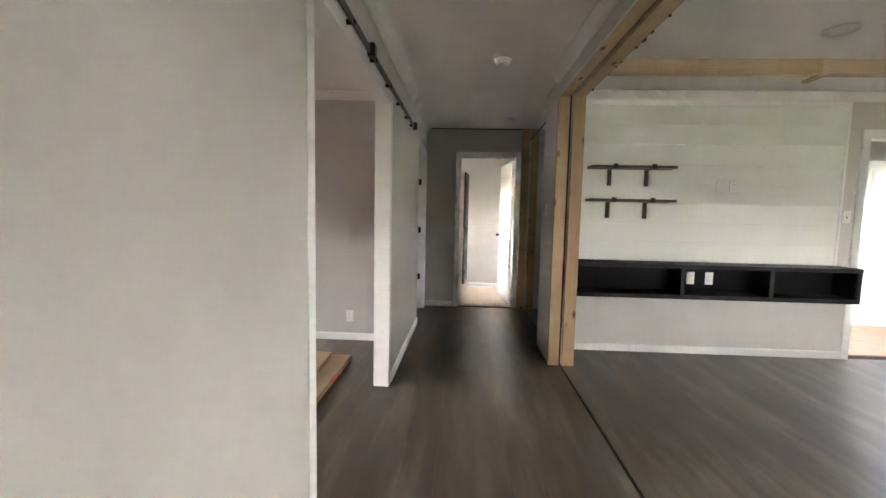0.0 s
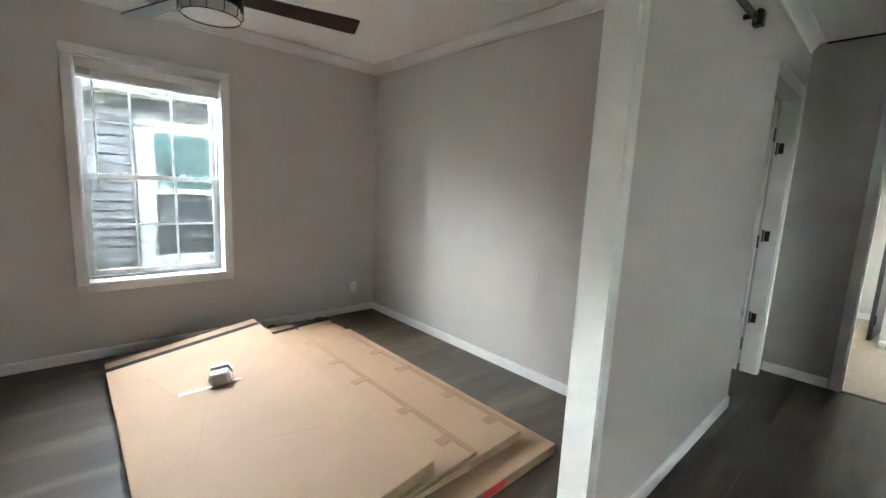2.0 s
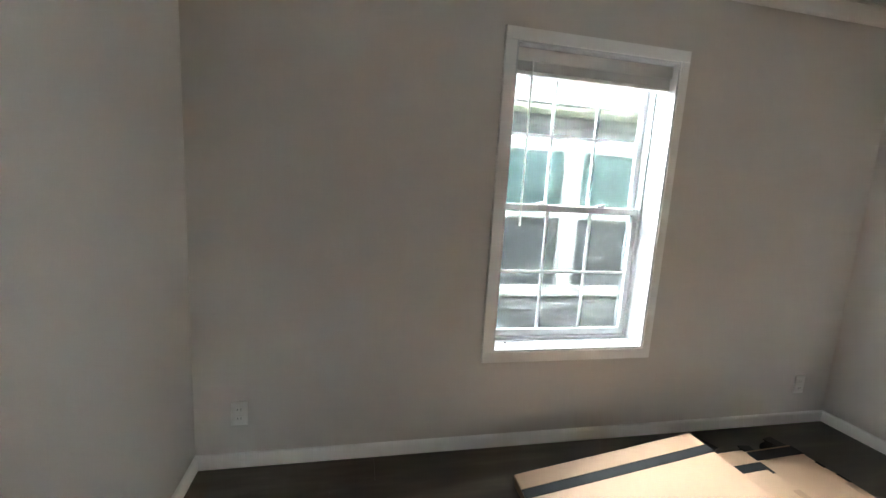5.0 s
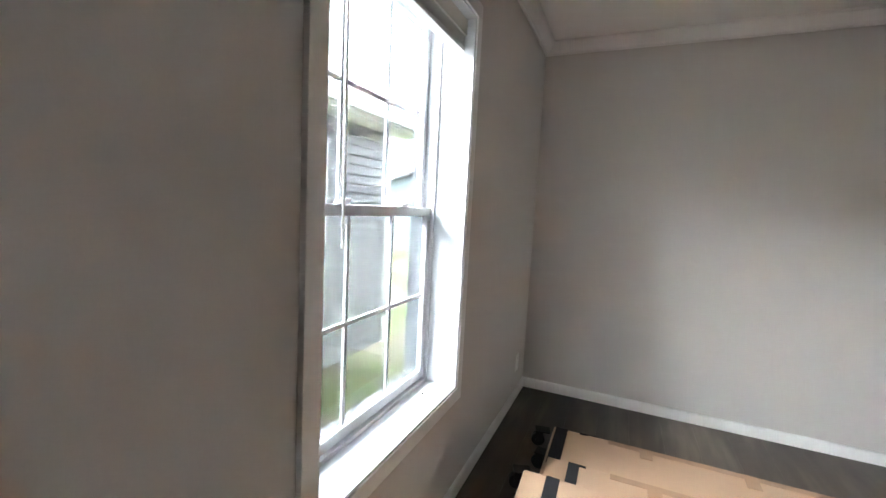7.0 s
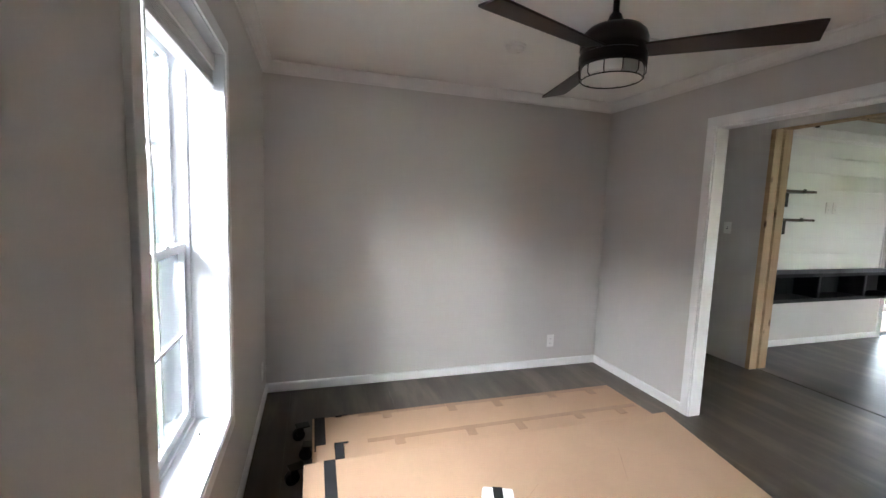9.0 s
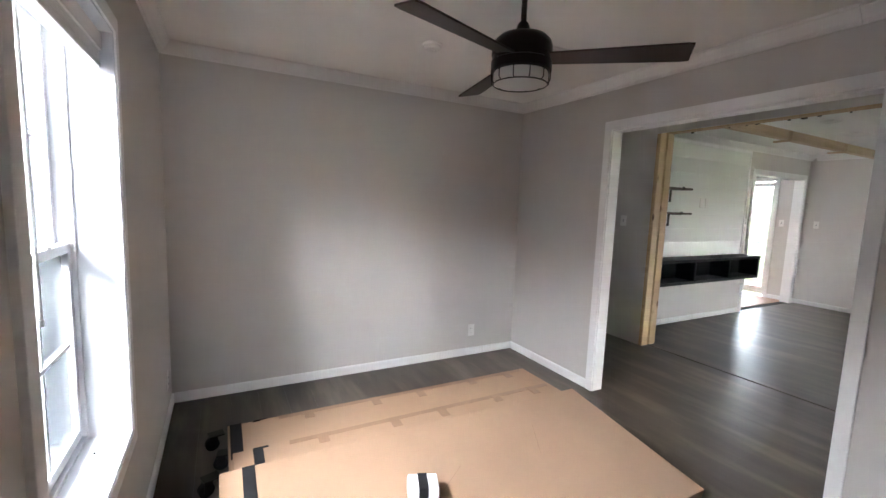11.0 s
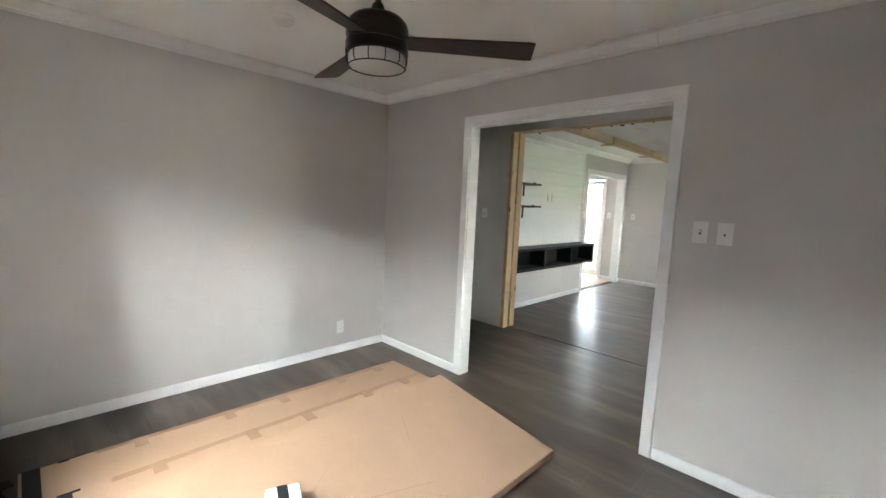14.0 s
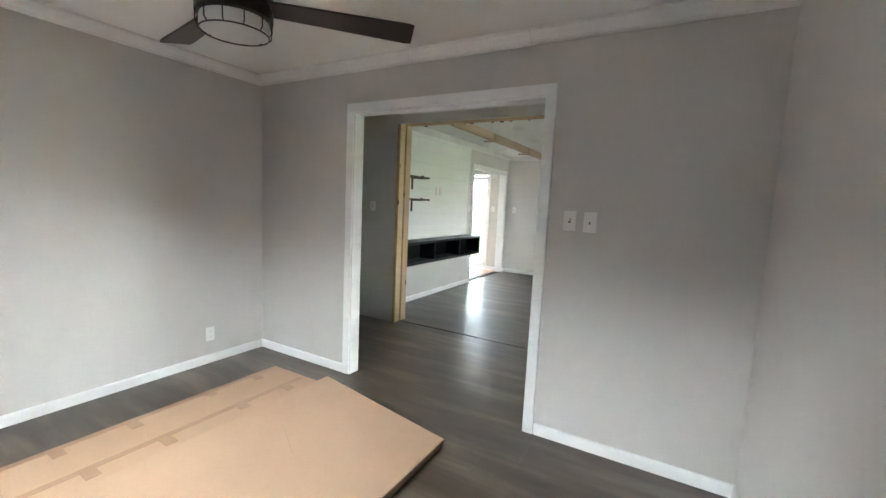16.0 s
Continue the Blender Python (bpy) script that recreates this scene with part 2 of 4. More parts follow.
def ring(bm, cx, cy, cz, R, r, seg=40, sub=6):
    rows = []
    for i in range(seg):
        a = 2 * math.pi * i / seg
        rows.append([bm.verts.new((cx + (R + r * math.cos(2 * math.pi * j / sub)) * math.cos(a), cy + (R + r * math.cos(2 * math.pi * j / sub)) * math.sin(a), cz + r * math.sin(2 * math.pi * j / sub))) for j in range(sub)])
    for i in range(seg):
        for j in range(sub):
            bm.faces.new((rows[i][j], rows[(i + 1) % seg][j], rows[(i + 1) % seg][(j + 1) % sub], rows[i][(j + 1) % sub]))
    return bm


def mesh_of(name, bm, material, smooth=False):
    bmesh.ops.recalc_face_normals(bm, faces=bm.faces[:])
    me = bpy.data.meshes.new(name)
    bm.to_mesh(me)
    bm.free()
    me.materials.append(material)
    if smooth:
        for p in me.polygons:
            p.use_smooth = True
        me.set_sharp_from_angle(angle=radians(35))
    return me


def structure(name, bm, material, label="", smooth=False):
    ob = new(name, mesh_of(name, bm, material, smooth))
    BASE[ob] = Vector((0, 0, 0))
    return tagged(ob, label, kind="structure")


def thing(name, at, label, category, group=""):
    ob = new(name)
    ob.location = at
    ob.empty_display_size = 0.1
    BASE[ob] = Vector(at)
    return tagged(ob, label, category, group)


def part(name, bm, material, parent, label="", smooth=False):
    base = BASE[parent]
    bmesh.ops.translate(bm, verts=bm.verts[:], vec=-base)
    ob = new(name, mesh_of(name, bm, material, smooth))
    ob.parent = parent
    BASE[ob] = base
    if label:
        ob["label"] = label
    return ob


def bx(*a, **k):
    return box(bmesh.new(), *a, **k)


def turned(bm, x, y, deg):
    bmesh.ops.transform(bm, matrix=Matrix.Translation((x, y, 0)) @ Matrix.Rotation(radians(deg), 4, "Z"), verts=bm.verts[:])
    return bm


def wall(name, axis, c0, c1, a0, a1, z0, z1, holes, material, label=""):
    """A wall with openings cut through: axis is the one it runs along, c0..c1 its thickness, a0..a1 its run."""
    A = sorted({a0, a1, *[h[0] for h in holes], *[h[1] for h in holes]})
    Z = sorted({z0, z1, *[h[2] for h in holes], *[h[3] for h in holes]})
    bm = bmesh.new()
    vs, count = {}, {}

    def vert(c, a, z):
        k = (round(c, 4), round(a, 4), round(z, 4))
        if k not in vs:
            vs[k] = bm.verts.new((a, c, z) if axis == "x" else (c, a, z))
        return vs[k]

    for p, q in zip(A, A[1:]):
        for r, s in zip(Z, Z[1:]):
            if any(h[0] <= p and q <= h[1] and h[2] <= r and s <= h[3] for h in holes):
                continue
            n = {(c, a, z): vert(c, a, z) for c in (c0, c1) for a in (p, q) for z in (r, s)}
            for f in (((c0, p, r), (c0, q, r), (c0, q, s), (c0, p, s)), ((c1, p, r), (c1, q, r), (c1, q, s), (c1, p, s)),
                      ((c0, p, r), (c1, p, r), (c1, p, s), (c0, p, s)), ((c0, q, r), (c1, q, r), (c1, q, s), (c0, q, s)),
                      ((c0, p, r), (c1, p, r), (c1, q, r), (c0, q, r)), ((c0, p, s), (c1, p, s), (c1, q, s), (c0, q, s))):
                t = tuple(n[k] for k in f)
                key = frozenset(t)
                count.setdefault(key, []).append(t)
    for ts in count.values():
        if len(ts) == 1:
            bm.faces.new(ts[0])
    return structure(name, bm, material, label)


def sweep(bm, prof, axis, a0, a1, c, side, z):
    """A moulding: prof is (out, up) points from the wall's face c; side is +1 or -1, the way the face looks."""
    rows = []
    for a in (a0, a1):
        rows.append([bm.verts.new((a, c + side * o, z + u) if axis == "x" else (c + side * o, a, z + u)) for o, u in prof])
    n = len(prof)
    for i in range(n):
        bm.faces.new((rows[0][i], rows[0][(i + 1) % n], rows[1][(i + 1) % n], rows[1][i]))
    bm.faces.new(rows[0])
    bm.faces.new(rows[1][::-1])
    return bm


CROWN = [(0, 0), (0.010, 0), (0.012, 0.012), (0.024, 0.020), (0.034, 0.034), (0.050, 0.050), (0.058, 0.062), (0.066, 0.064), (0.066, 0.0785), (0, 0.0785)]
SKIRT = [(0, 0), (0.013, 0), (0.013, 0.057), (0.010, 0.066), (0.004, 0.071), (0, 0.071)]


def crown(axis, a0, a1, c, side, name="crown_trim"):
    return structure(name, sweep(bmesh.new(), CROWN, axis, a0, a1, c, side, H - 0.080), CROWNPAINT)


def skirt(axis, a0, a1, c, side):
    return structure("baseboard", sweep(bmesh.new(), SKIRT, axis, a0, a1, c, side, 0.001), TRIM)


H = 2.44

# ---- the large structure ----
# Den: x -2.96..0, y 0.33..4.0. Hall: x 0.095..1.38. Living room: x 1.61..5.92, y -3..3.96.
OP0, OP1, OPH = 1.403, 2.920, 2.067      # cased opening between den and hall
W0, W1, WZ0, WZ1 = 1.722, 2.592, 0.535, 2.035      # den window opening
wall("wall_den_west", "y", -3.20, -2.96, 0.23, 4.10, 0, H, [(W0, W1, WZ0, WZ1)], PAINT, "greige wallboard wall with one window")
wall("wall_den_north", "x", 4.00, 4.10, -2.96, 0.0, 0, H, [], PAINT, "plain greige wallboard wall")
wall("wall_den_south", "x", 0.23, 0.33, -2.96, 0.0, 0, H, [], PAINT, "plain greige wallboard wall")
wall("wall_hall_west", "y", 0.0, 0.095, -3.0, 5.67, 0, H, [(OP0, OP1, 0, OPH), (4.735, 5.50, 0, 2.05)], PAINT, "greige partition wall with a wide cased opening")
wall("wall_hall_end", "x", 5.67, 5.77, -1.5, 4.36, 0, H, [(0.56, 1.315, 0, 2.07)], PAINT, "greige wall with an open door at the end of the hall")
wall("wall_marriage_stub", "y", 1.39, 1.478, 3.535, 4.08, 0, H, [], PAINT, "short painted wall end beside raw studs")
wall("wall_marriage_stub_east", "y", 1.503, 1.60, 3.535, 3.955, 0, H, [], PAINT)
wall("wall_television", "x", 3.96, 4.08, 1.50, 5.92, 0, H, [(4.27, 5.77, 0, 2.055)], PAINT, "greige wall with white shiplap and a cased opening")
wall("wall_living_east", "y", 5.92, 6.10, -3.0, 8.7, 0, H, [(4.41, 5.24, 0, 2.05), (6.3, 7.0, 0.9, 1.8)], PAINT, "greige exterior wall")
# The opening is out of view, added to let daylight into the living room.
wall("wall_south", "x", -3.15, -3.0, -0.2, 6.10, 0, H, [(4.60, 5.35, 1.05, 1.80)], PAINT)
wall("wall_back_entry_west", "y", 4.14, 4.22, 4.08, 5.67, 0, H, [], PAINT)
wall("wall_back_entry_north", "x", 5.56, 5.66, 4.22, 5.92, 0, H, [], PAINT)
wall("wall_alcove_east", "y", 3.0, 3.1, 4.08, 5.67, 0, H, [], PAINT)
wall("wall_closet_west", "y", -1.6, -1.5, 4.10, 5.77, 0, H, [], PAINT)
wall("wall_bedroom_inner", "x", 7.30, 7.40, 0.70, 3.0, 0, H, [], PAINT, "greige inner wall beyond the end door")
wall("wall_bedroom_north", "x", 8.60, 8.70, -1.5, 6.0, 0, H, [], PAINT)
# Small unseen opening, added to bring some daylight into the bedroom.
wall("wall_bedroom_west", "y", -1.6, -1.5, 5.77, 8.70, 0, H, [(6.50, 6.76, 1.3, 1.7)], PAINT)
structure("ceiling_west", bx(-3.20, 1.486, -3.15, 8.70, H, H + 0.1), CEIL, "off-white textured flat ceiling")
structure("ceiling_east", bx(1.499, 6.10, -3.15, 8.70, H, H + 0.1), CEIL, "off-white textured flat ceiling")
structure("roof_deck", bx(-3.40, 6.30, -3.35, 8.90, H + 0.1, H + 0.16), SUBFLOOR)
fl = bx(-3.20, 1.482, -3.15, 5.67, -0.12, -0.006)
box(fl, 1.503, 6.10, -3.15, 5.67, -0.12, -0.006)
box(fl, 1.4822, 1.5028, -3.15, 5.67, -0.12, -0.06)
structure("floor", fl, SUBFLOOR, "dark floor base under planks, split along the joint")
structure("floor_carpet", bx(-1.6, 5.92, 5.69, 8.70, -0.12, 0.004), CARPET, "beige bedroom carpet")
structure("floor_back_entry", bx(4.22, 5.92, 4.09, 5.56, -0.05, 0.003), TILE_OR, "orange-brown entry floor")
# Solid dark strip on the wall, painted as the shade of an open joint.
structure("joint_hall_end", bx(0.163, 1.376, 5.660, 5.6695, H - 0.013, H - 0.001), SUBFLOOR, "dark strip standing in for the shaded joint between wall and ceiling")
structure("threshold_strip", bx(0.56, 1.315, 5.66, 5.70, 0.0, 0.008, bev=0.003), BRONZE)

# Mouldings
crown("y", 0.33, 4.0, -2.96, 1)
crown("x", -2.96, 0.0, 4.0, -1)
crown("x", -2.96, 0.0, 0.33, 1)
crown("y", 1.556, 4.0, 0.0, -1)
crown("y", 0.33, 1.5535, 0.0, -1)
crown("y", -3.0, 4.05, 0.095, 1)
crown("y", 4.42, 5.57, 0.095, 1)
crown("y", -3.0, 3.49, 1.373, -1)
crown("x", 1.61, 5.92, 3.945, -1)
crown("y", -3.0, 3.88, 5.92, -1)
skirt("y", 0.33, 4.0, -2.96, 1)
skirt("x", -2.947, -0.013, 4.0, -1)
skirt("x", -2.947, -0.013, 0.33, 1)
skirt("y", 0.33, 1.374, 0.0, -1)
skirt("y", 2.981, 4.0, 0.0, -1)
skirt("y", -3.0, OP0 - 0.058, 0.095, 1)
skirt("y", OP1 + 0.068, 4.735, 0.095, 1)
skirt("x", 0.11, 0.49, 5.67, -1)
skirt("x", 1.615, 4.199, 3.96, -1)
skirt("x", 5.84, 5.907, 3.96, -1)
skirt("y", -3.0, 3.96, 5.92, -1)
skirt("y", 4.08, 4.35, 5.92, -1)
skirt("x", 0.70, 2.9, 7.30, -1)
skirt("x", -1.4, 5.9, 8.60, -1)


def casing_y(name, a0, a1, z1, c, side, w=0.066, t=0.016, a_bottom=0.0):
    """Flat door casing on a wall that runs along y: two legs and a head."""
    lo, hi = min(c, c + side * t), max(c, c + side * t)
    bm = bmesh.new()
    box(bm, lo, hi, a0 - w, a0, a_bottom, z1, bev=0.003)
    box(bm, lo, hi, a1, a1 + w, a_bottom, z1, bev=0.003)
    box(bm, lo, hi, a0 - w, a1 + w, z1 + 0.0005, z1 + w, bev=0.003)
    return structure(name, bm, TRIM, "white painted flat casing")


def casing_x(name, a0, a1, z1, c, side, w=0.066, t=0.016):
    lo, hi = min(c, c + side * t), max(c, c + side * t)
    bm = bmesh.new()
    box(bm, a0 - w, a0, lo, hi, 0, z1, bev=0.003)
    box(bm, a1, a1 + w, lo, hi, 0, z1, bev=0.003)
    box(bm, a0 - w, a1 + w, lo, hi, z1 + 0.0005, z1 + w, bev=0.003)
    return structure(name, bm, TRIM, "white painted flat casing")


# Cased opening: jamb boards line the hole, casings on both faces
JT = 0.012
bm = bmesh.new()
box(bm, -0.004, 0.099, OP0, OP0 + JT, 0, OPH - JT, bev=0.002)
box(bm, -0.004, 0.099, OP1 - JT, OP1, 0, OPH - JT, bev=0.002)
box(bm, -0.004, 0.099, OP0, OP1, OPH - JT, OPH, bev=0.002)
structure("trim_opening_jamb", bm, TRIM, "white jamb boards of the wide opening")
casing_y("trim_opening_den", 1.446, 2.916, OPH, 0.0, -1, 0.064)
casing_y("trim_opening_hall", OP0, OP1, OPH, 0.095, 1, 0.058, 0.005)
casing_x("trim_hall_end_door", 0.56, 1.315, 2.07, 5.67, -1, 0.058)
bm = bmesh.new()
box(bm, 0.56, 0.572, 5.668, 5.772, 0, 2.07, bev=0.002)
box(bm, 1.303, 1.315, 5.668, 5.772, 0, 2.07, bev=0.002)
box(bm, 0.572, 1.303, 5.668, 5.772, 2.058, 2.07, bev=0.002)
structure("trim_hall_end_jamb", bm, TRIM)
casing_x("trim_back_entry", 4.27, 5.77, 2.055, 3.96, -1, 0.07)
bm = bmesh.new()
box(bm, 4.27, 4.282, 3.957, 4.083, 0, 2.055, bev=0.002)
box(bm, 5.758, 5.77, 3.957, 4.083, 0, 2.055, bev=0.002)
box(bm, 4.282, 5.758, 3.957, 4.083, 2.043, 2.055, bev=0.002)
structure("trim_back_entry_jamb", bm, TRIM)
bm = bmesh.new()
box(bm, 0.095, 0.111, 5.50, 5.565, 0, 2.05, bev=0.003)
box(bm, 0.095, 0.111, 4.735, 5.565, 2.0505, 2.115, bev=0.003)
structure("trim_closet_door", bm, TRIM, "white casing of the side door")
bm = bmesh.new()
box(bm, -0.004, 0.099, 5.488, 5.50, 0, 2.05, bev=0.002)
box(bm, -0.004, 0.099, 4.735, 5.488, 2.038, 2.05, bev=0.002)
structure("trim_closet_jamb", bm, TRIM)
bm = bmesh.new()
box(bm, 5.90, 5.92, 4.35, 4.41, 0, 2.05, bev=0.003)
box(bm, 5.90, 5.92, 5.24, 5.30, 0, 2.05, bev=0.003)
box(bm, 5.90, 5.92, 4.35, 5.30, 2.0505, 2.11, bev=0.003)
structure("trim_exterior_door", bm, TRIM)


# Added door: its tinted pane tones down the doorway and its floor reflection.
def storm_door():
    d = structure("door_1", bx(6.05, 6.08, 4.412, 4.50, 0.02, 2.045, bev=0.003), TRIM, "white storm door added so its dark glass dims the doorway")
    part("stile", bx(6.05, 6.08, 5.15, 5.238, 0.02, 2.045, bev=0.003), TRIM, d)
    part("rail", bx(6.05, 6.08, 4.501, 5.149, 0.02, 0.14, bev=0.003), TRIM, d)
    part("rail", bx(6.05, 6.08, 4.501, 5.149, 1.965, 2.045, bev=0.003), TRIM, d)
    for gx in (6.064,):
        g = part("pane", bx(gx - 0.002, gx + 0.002, 4.495, 5.155, 0.135, 1.97), GLASS, d, "glass pane tinted dark to dim the view")
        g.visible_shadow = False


storm_door()


# Marriage line: doubled raw studs and header boards with a dark gap between the halves
def lumber(name, bm, material, label):
    ob = new(name, mesh_of(name, bm, material))
    BASE[ob] = Vector((0, 0, 0))
    return tagged(ob, label, kind="structure")


lumber("trim_stud_west", bx(1.385, 1.476, 3.49, 3.533, 0, 2.272, bev=0.003), PINE, "raw knotty pine stud at the wall end")
lumber("trim_stud_east", bx(1.506, 1.604, 3.49, 3.533, 0, 2.272, bev=0.003), PINE, "raw knotty pine stud at the wall end")
lumber("trim_header_west", bx(1.385, 1.476, -3.0, 3.533, 2.273, 2.312, bev=0.003), PINE_Y, "raw pine header board along the ceiling joint")
lumber("trim_header_east", bx(1.506, 1.604, -3.0, 3.533, 2.273, 2.312, bev=0.003), PINE_Y, "raw pine header board along the ceiling joint")
structure("beam_marriage_west_face", bx(1.373, 1.3845, -3.0, 3.533, 2.262, H), PAINT, "painted drop beam face on the hall side")
structure("beam_marriage_west", bx(1.385, 1.478, -3.0, 3.533, 2.313, H), PAINT, "painted drop beam on the hall side")
structure("beam_marriage_east", bx(1.503, 1.606, -3.0, 3.533, 2.313, H), PAINT, "painted drop beam on the living side")
rnd = random.Random(11)
for hx, y0, y1, count in ((1.598, 1.6, 3.3, 16), (1.394, 0.3, 1.9, 14)):
    for _ in range(count):
        y, w, d = rnd.uniform(y0, y1), rnd.uniform(0.008, 0.03), rnd.uniform(0.004, 0.014)
        fleck = bx(hx - 0.006, hx + 0.006, y - w / 2, y + w / 2, 2.2725 - d, 2.2725, bev=0.0015)
        hd = bpy.data.objects["trim_header_east" if hx > 1.5 else "trim_header_west"]
        part("splinter", fleck, SHELFWOOD, hd, "dark torn splinter on the board edge")
lumber("trim_end_stud_west", bx(1.378, 1.476, 5.625, 5.668, 0, H - 0.002, bev=0.003), PINE, "raw knotty pine stud at the hall end")
lumber("trim_end_stud_east", bx(1.504, 1.60, 5.625, 5.668, 0, H - 0.002, bev=0.003), PINE, "raw knotty pine stud at the hall end")
# Near-black backing fills the slot so it reads as deep shade.
structure("joint_backing_stud", bx(1.4785, 1.5025, 3.545, 3.60, 0, 2.30), SUBFLOOR, "dark backing that paints the shade in the gap between the halves")
structure("joint_backing", bx(1.479, 1.502, -3.0, 5.66, 2.30, 2.3005), SUBFLOOR)


# ---- den window ----
def den_window():
    w = structure("window_1", bx(-2.962, -2.944, W0 - 0.056, W1 + 0.048, WZ1, WZ1 + 0.056, bev=0.003), TRIM, "white vinyl double-hung window with raised blind")
    part("window_casing", bx(-2.962, -2.944, W0 - 0.056, W0, WZ0, WZ1, bev=0.003), TRIM, w)
    part("window_casing", bx(-2.962, -2.944, W1, W1 + 0.048, WZ0, WZ1, bev=0.003), TRIM, w)
    part("window_casing", bx(-2.962, -2.944, W0 - 0.056, W1 + 0.048, WZ0 - 0.056, WZ0, bev=0.003), TRIM, w)
    part("window_sill", bx(-3.09, -2.95, W0, W1, WZ0, WZ0 + 0.010, bev=0.002), VINYL, w)
    t = 0.010
    part("reveal", bx(-3.09, -2.95, W0, W0 + t, WZ0 + 0.010, WZ1, bev=0.002), VINYL, w)
    part("reveal", bx(-3.09, -2.95, W1 - t, W1, WZ0 + 0.010, WZ1, bev=0.002), VINYL, w)
    part("reveal", bx(-3.09, -2.95, W0 + t, W1 - t, WZ1 - t, WZ1, bev=0.002), VINYL, w)
    f = 0.022
    fr = bmesh.new()
    box(fr, -3.195, -3.085, W0, W0 + f, WZ0, WZ1, bev=0.003)
    box(fr, -3.195, -3.085, W1 - f, W1, WZ0, WZ1, bev=0.003)
    box(fr, -3.195, -3.085, W0 + f, W1 - f, WZ0, WZ0 + 0.026, bev=0.003)
    box(fr, -3.195, -3.085, W0 + f, W1 - f, WZ1 - f, WZ1, bev=0.003)
    part("window_frame", fr, VINYL, w)
    zm = 1.275

    def sash(x0, x1, z0, z1, zmunt, rail_lo, rail_hi):
        s = bmesh.new()
        st = 0.030
        a, b = W0 + f, W1 - f
        box(s, x0, x1, a, a + st, z0, z1, bev=0.004)
        box(s, x0, x1, b - st, b, z0, z1, bev=0.004)
        box(s, x0, x1, a + st, b - st, z0, z0 + rail_lo, bev=0.004)
        box(s, x0, x1, a + st, b - st, z1 - rail_hi, z1, bev=0.004)
        so = part("sash", s, VINYL, w)
        xm = (x0 + x1) / 2
        for k in (1, 2):
            y = a + st + (b - a - 2 * st) * k / 3
            part("muntin", bx(xm - 0.004, xm + 0.004, y - 0.007, y + 0.007, z0 + rail_lo, z1 - rail_hi), VINYL, so)
        part("muntin", bx(xm - 0.0045, xm + 0.0045, a + st, b - st, zmunt - 0.007, zmunt + 0.007), VINYL, so)
        g = part("pane", bx(xm - 0.009, xm - 0.006, a + st, b - st, z0 + rail_lo, z1 - rail_hi), GLASS, so, "glass pane tinted dark to dim the view")
        # Shadow off: daylight enters without the pane's dark tint.
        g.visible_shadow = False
        return so

    lower = sash(-3.128, -3.098, WZ0 + 0.028, zm + 0.014, 0.925, 0.038, 0.034)
    sash(-3.165, -3.135, zm - 0.020, WZ1 - f, 1.650, 0.034, 0.030)
    lat = bmesh.new()
    for y in (W0 + 0.26, W1 - 0.26):
        box(lat, -3.112, -3.088, y - 0.022, y + 0.022, zm + 0.014, zm + 0.026, bev=0.004)
        box(lat, -3.100, -3.078, y - 0.006, y + 0.018, zm + 0.024, zm + 0.032, bev=0.003)
    part("sash_lock", lat, VINYL, lower)
    screws = bmesh.new()
    for y in (W0 + 0.10, W1 - 0.14):
        tube(screws, (-3.04, y, WZ0 + 0.010), (-3.04, y, WZ0 + 0.016), 0.005, 0.003, 10)
    part("screw", screws, BLACKMETAL, w)
    return w


den_window()


def window_blind():
    b = thing("window_blind", (-3.0, (W0 + W1) / 2, 1.92), "white mini blind pulled up under the window head", "blind")
    y0, y1 = W0 + 0.014, W1 - 0.014
    part("headrail", bx(-3.032, -2.992, y0, y1, 1.985, 2.023, bev=0.003), VINYL, b)
    part("valance", bx(-2.990, -2.983, y0, y1, 1.960, 2.018, bev=0.002), PLATE, b)
    for i in range(11):
        z = 1.922 + i * 0.0055
        part("slat", bx(-3.028, -2.990, y0 + 0.004, y1 - 0.004, z, z + 0.003), SLAT, b)
    part("bottom_rail", bx(-3.030, -2.988, y0 + 0.002, y1 - 0.002, 1.900, 1.919, bev=0.004), SLAT, b)
    wand = bmesh.new()
    tube(wand, (-2.972, 1.816, 1.965), (-2.966, 1.816, 1.20), 0.0042, 0.0042, 10)
    tube(wand, (-2.966, 1.816, 1.20), (-2.966, 1.816, 1.185), 0.006, 0.005, 10)
    part("wand", wand, PLATE, b, "clear plastic tilt wand", True)


window_blind()


